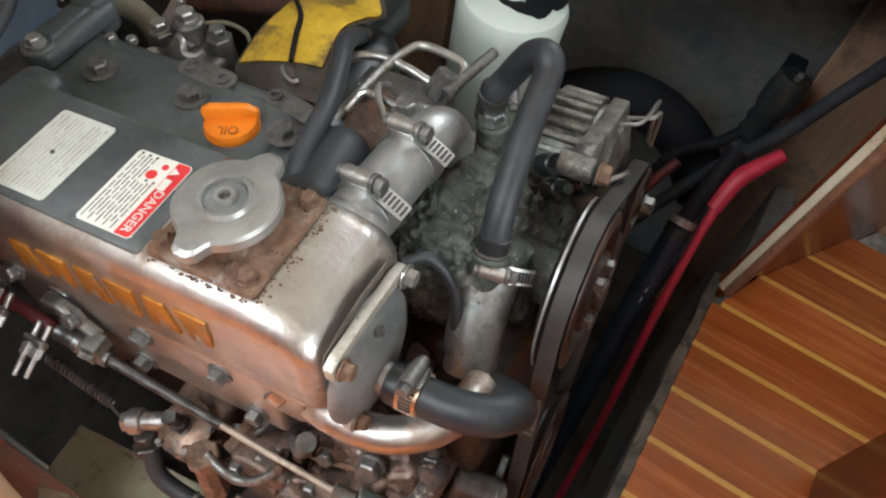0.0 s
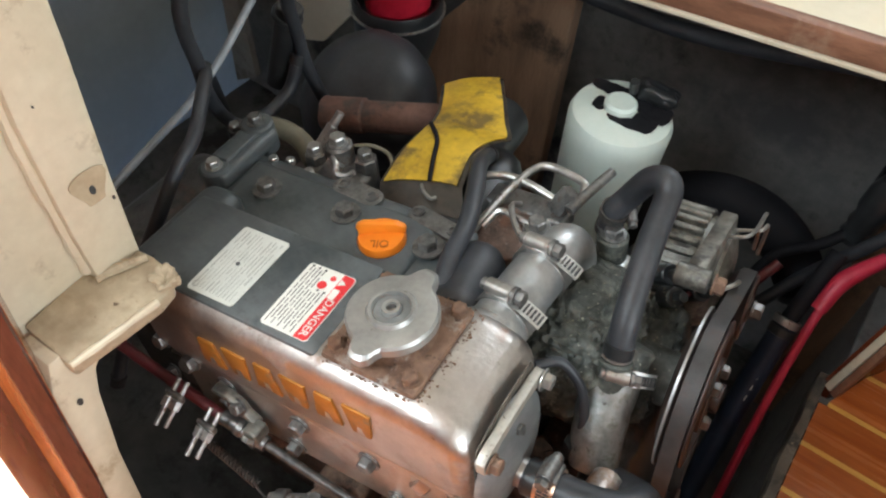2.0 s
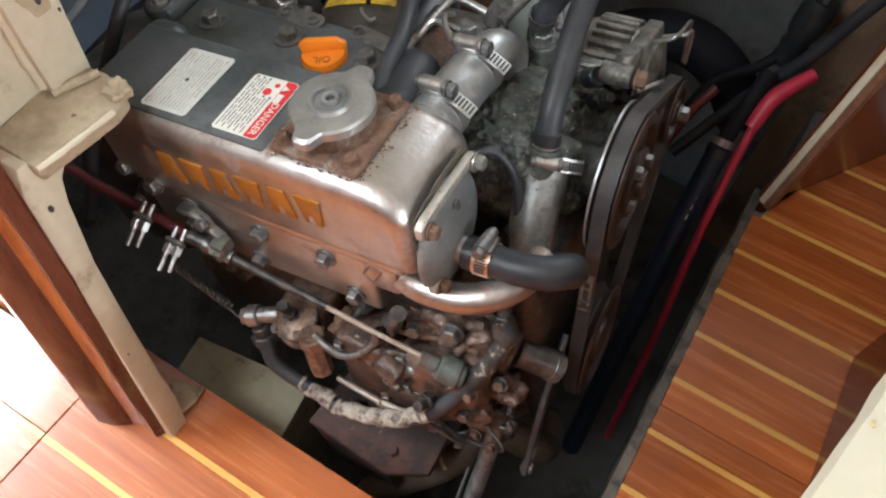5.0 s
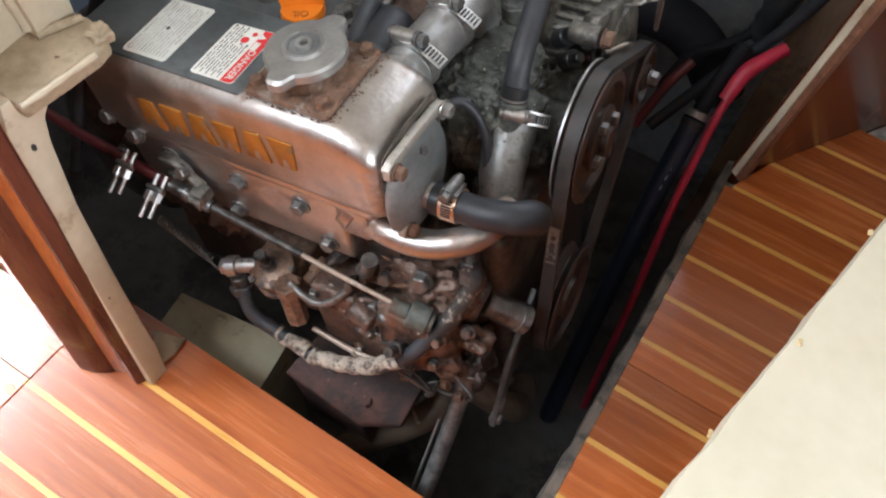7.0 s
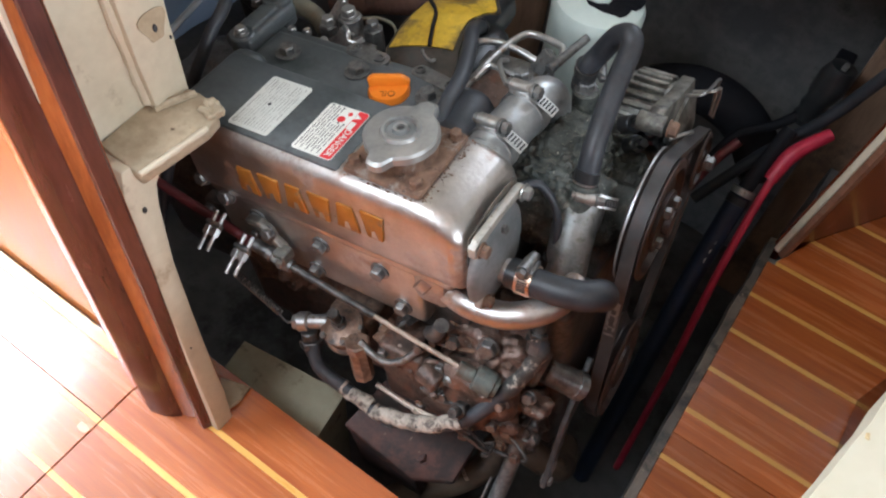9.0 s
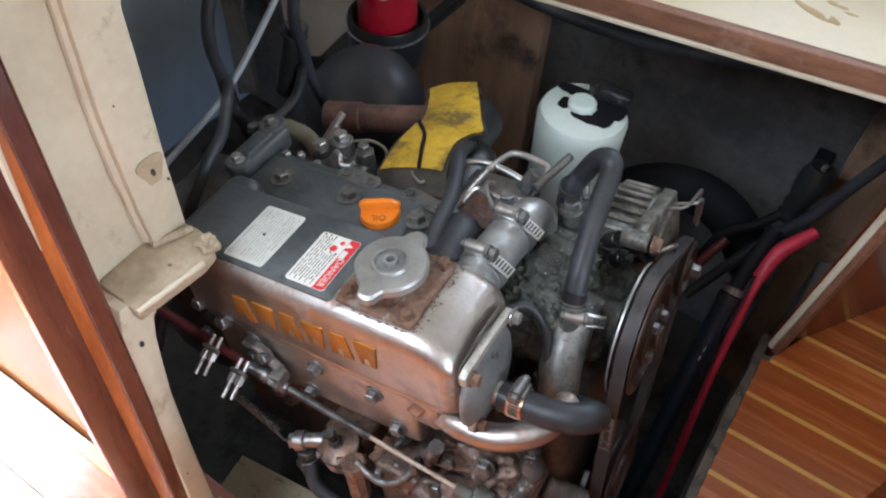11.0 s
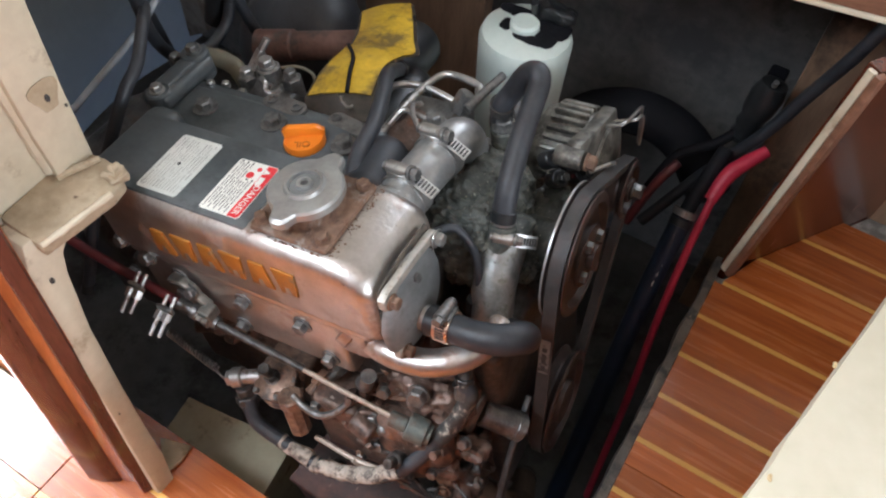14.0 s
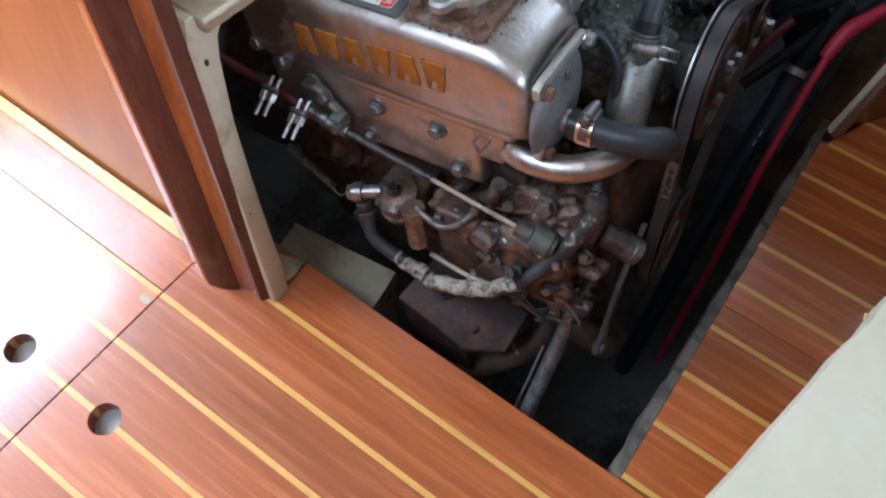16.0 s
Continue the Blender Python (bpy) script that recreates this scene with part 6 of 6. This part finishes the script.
part("cable_tie", bm_lathe([(0.0166, -0.002), (0.0176, -0.002), (0.0176, 0.002), (0.0166, 0.002)], (-0.1593, 0.0879, -0.0777), (0.0211, 0.0300, 0.0186), 24), M_PALE, drain, "pale cable tie")

# cream board lying over the locker by the camera
cab = thing("locker_carcass", bm_box(0.16, 0.90, -0.30, 0.40, 0.0005, 0.379, 0.003, 1), M_MAHOG, "mahogany locker under the cream board", "locker")
edge = []
for i in range(41):
    y = -0.42 + 0.82 * i / 40
    edge.append(V(0.035 + 0.208 * y + 0.0016 * noise.fractal(V(y * 40, 0, 0), 1.0, 2.0, 4), y, 0.380))
board = thing("cream_board", bm_prism(edge + [V(0.95, 0.40, 0.380), V(0.95, -0.42, 0.380)], (0, 0, 0.020)), M_BOARDW, "cream painted board with a rough cut edge lying on a locker", "board")
for x, y in ((0.066, 0.083), (0.045, 0.012), (0.078, 0.172)):
    part("chip", bm_blob((x - 0.010, y, 0.4), (0.0012, 0.0024, 0.0006), 1.0, 400, 3), M_STAIN, board)

# ---- cabin sole ----
STEP, FIRST_Y, GAP = 0.066, 0.006, 0.0033
floor = tagged(part("floor", joined(bm_box(-1.6, 1.3, -1.7, -0.062, -0.036, -0.0205), bm_box(-0.62, 1.3, -0.0619, -0.003, -0.036, -0.0205), bm_box(0.004, 1.3, -0.0029, 0.545, -0.036, -0.0205), bm_prism([V(0.014, 0.5451, -0.036), V(1.3, 0.5451, -0.036), V(1.3, 0.76, -0.036), V(0.1518, 0.76, -0.036)], (0, 0, 0.0155))), M_HULL), "varnished teak and holly cabin sole", "floor", kind="structure")
HOLES = ((-0.4393, -0.2522), (-0.5647, -0.2522))
HOLE_R = 0.0165


def strip_outline(x0, x1, y0, y1):
    """A plank outline with half-round notches where a finger hole lies on its edge."""
    out = [V(x0, y0, 0)]
    for cx, cy in sorted(HOLES):
        if x0 < cx < x1 and abs(y0 - cy) < 0.012:
            dy = y0 - cy
            w = math.sqrt(HOLE_R ** 2 - dy ** 2)
            a0 = math.atan2(dy, -w)
            a1 = math.atan2(dy, w)
            for k in range(13):
                a = a0 + (a1 - a0) * k / 12
                out.append(V(cx + HOLE_R * math.cos(a), cy + HOLE_R * math.sin(a), 0))
    out += [V(x1, y0, 0), V(x1, y1, 0)]
    for cx, cy in sorted(HOLES, reverse=True):
        if x0 < cx < x1 and abs(y1 - cy) < 0.012:
            dy = y1 - cy
            w = math.sqrt(HOLE_R ** 2 - dy ** 2)
            a0 = math.atan2(dy, w)
            a1 = math.atan2(dy, -w)
            if a1 > 0:
                a1 -= 2 * math.pi
            if a0 > 0:
                a0 -= 2 * math.pi
            for k in range(13):
                a = a0 + (a1 - a0) * k / 12
                out.append(V(cx + HOLE_R * math.cos(a), cy + HOLE_R * math.sin(a), 0))
    out.append(V(x0, y1, 0))
    return out


def line_y(k):
    if k < 0:
        return -0.0575 + 0.065 * (k + 1)
    return FIRST_Y + STEP * k if k <= 4 else FIRST_Y + STEP * 4 + 0.0632 * (k - 4)


def lay(name, x0, x1, y0, y1, material, top=0.0):
    part(name, bm_prism([p + V(0, 0, -0.02) for p in strip_outline(x0, x1, y0, y1)], (0, 0, 0.02 + top)), material, floor)


for k in range(-24, 12):
    ya, yb = line_y(k) + GAP, line_y(k + 1) - GAP
    ys, ye = line_y(k) - GAP + 0.0002, line_y(k) + GAP - 0.0002
    spans = []
    if yb < 0.01:
        spans.append((-0.4945, 1.25))
        if k <= -2:
            spans.append((-1.58, -0.4965))
    elif k >= 0 and yb < 0.76:
        spans.append((0.004, 1.25))
    for x0, x1 in spans:
        if yb > 0.56:
            def line_x(y):
                return 0.014 + max(y - 0.545, 0.0) * 0.641
            for name_, a, b, mt, top in (("plank", ya, yb, M_SOLE, 0.0), ("strip", ys, ye, M_HOLLY, 0.0002)):
                part(name_, bm_prism([V(line_x(a), a, -0.02), V(x1, a, -0.02), V(x1, b, -0.02), V(line_x(b), b, -0.02)], (0, 0, 0.02 + top)), mt, floor)
            continue
        y_end = min(yb, 0.0) if k == -1 else yb
        if k == 3:
            lay("plank", x0, x1, ya, 0.2355, M_SOLE)
            lay("plank", x0, x1, 0.2365, y_end, M_SOLE)
        elif k == -2 and x1 < 0:
            lay("plank", x0, x1, ya + 0.0012, y_end, M_SOLE)
        else:
            lay("plank", x0, x1, ya, y_end, M_SOLE)
        cuts = [x0] + [c for cx, cy in sorted(HOLES) if abs(cy - (ys + ye) / 2) < 0.005 and x0 < cx < x1 for c in (cx - HOLE_R + 0.0003, cx + HOLE_R - 0.0003)] + [x1]
        for a, b in zip(cuts[::2], cuts[1::2]):
            lay("strip", a, b, ys, ye, M_HOLLY, 0.0002)
for cx, cy in HOLES:
    part("hole_wall", bm_lathe([(HOLE_R, -0.0203), (HOLE_R + 0.002, -0.0203), (HOLE_R + 0.002, -0.003), (HOLE_R, -0.003), (HOLE_R, -0.0203)], (cx, cy, 0), seg=32), M_INK, floor)
part("worn_patch", bm_blob((-0.5045, -0.1365, -0.0002), (0.0070, 0.0045, 0.0006), 0.8, 260, 4), M_CREAMD, floor, "pale worn patch at a plank joint")
edge = bmesh.new()
rows = []
for i in range(91):
    y = -0.002 + 0.565 * i / 90
    w = 0.004 * noise.fractal(V(y * 25, 3.3, 0), 1.0, 2.0, 4)
    row = []
    for x, z in ((-0.002, -0.06), (-0.0065 + w, -0.030), (-0.0085 + w, -0.008), (-0.0070 + 0.6 * w, -0.003), (0.0036, -0.002), (0.0036, -0.03)):
        row.append(edge.verts.new(V(x, y, z + (0.0016 * noise.noise(V(x * 300, y * 120, 0)) if z > -0.01 else 0))))
    rows.append(row)
for a, b in zip(rows, rows[1:]):
    for k in range(5):
        edge.faces.new((a[k], a[k + 1], b[k + 1], b[k]))
bmesh.ops.recalc_face_normals(edge, faces=edge.faces[:])
part("worn_edge", edge, M_BARE, floor, "worn bare plywood edge of the opening")
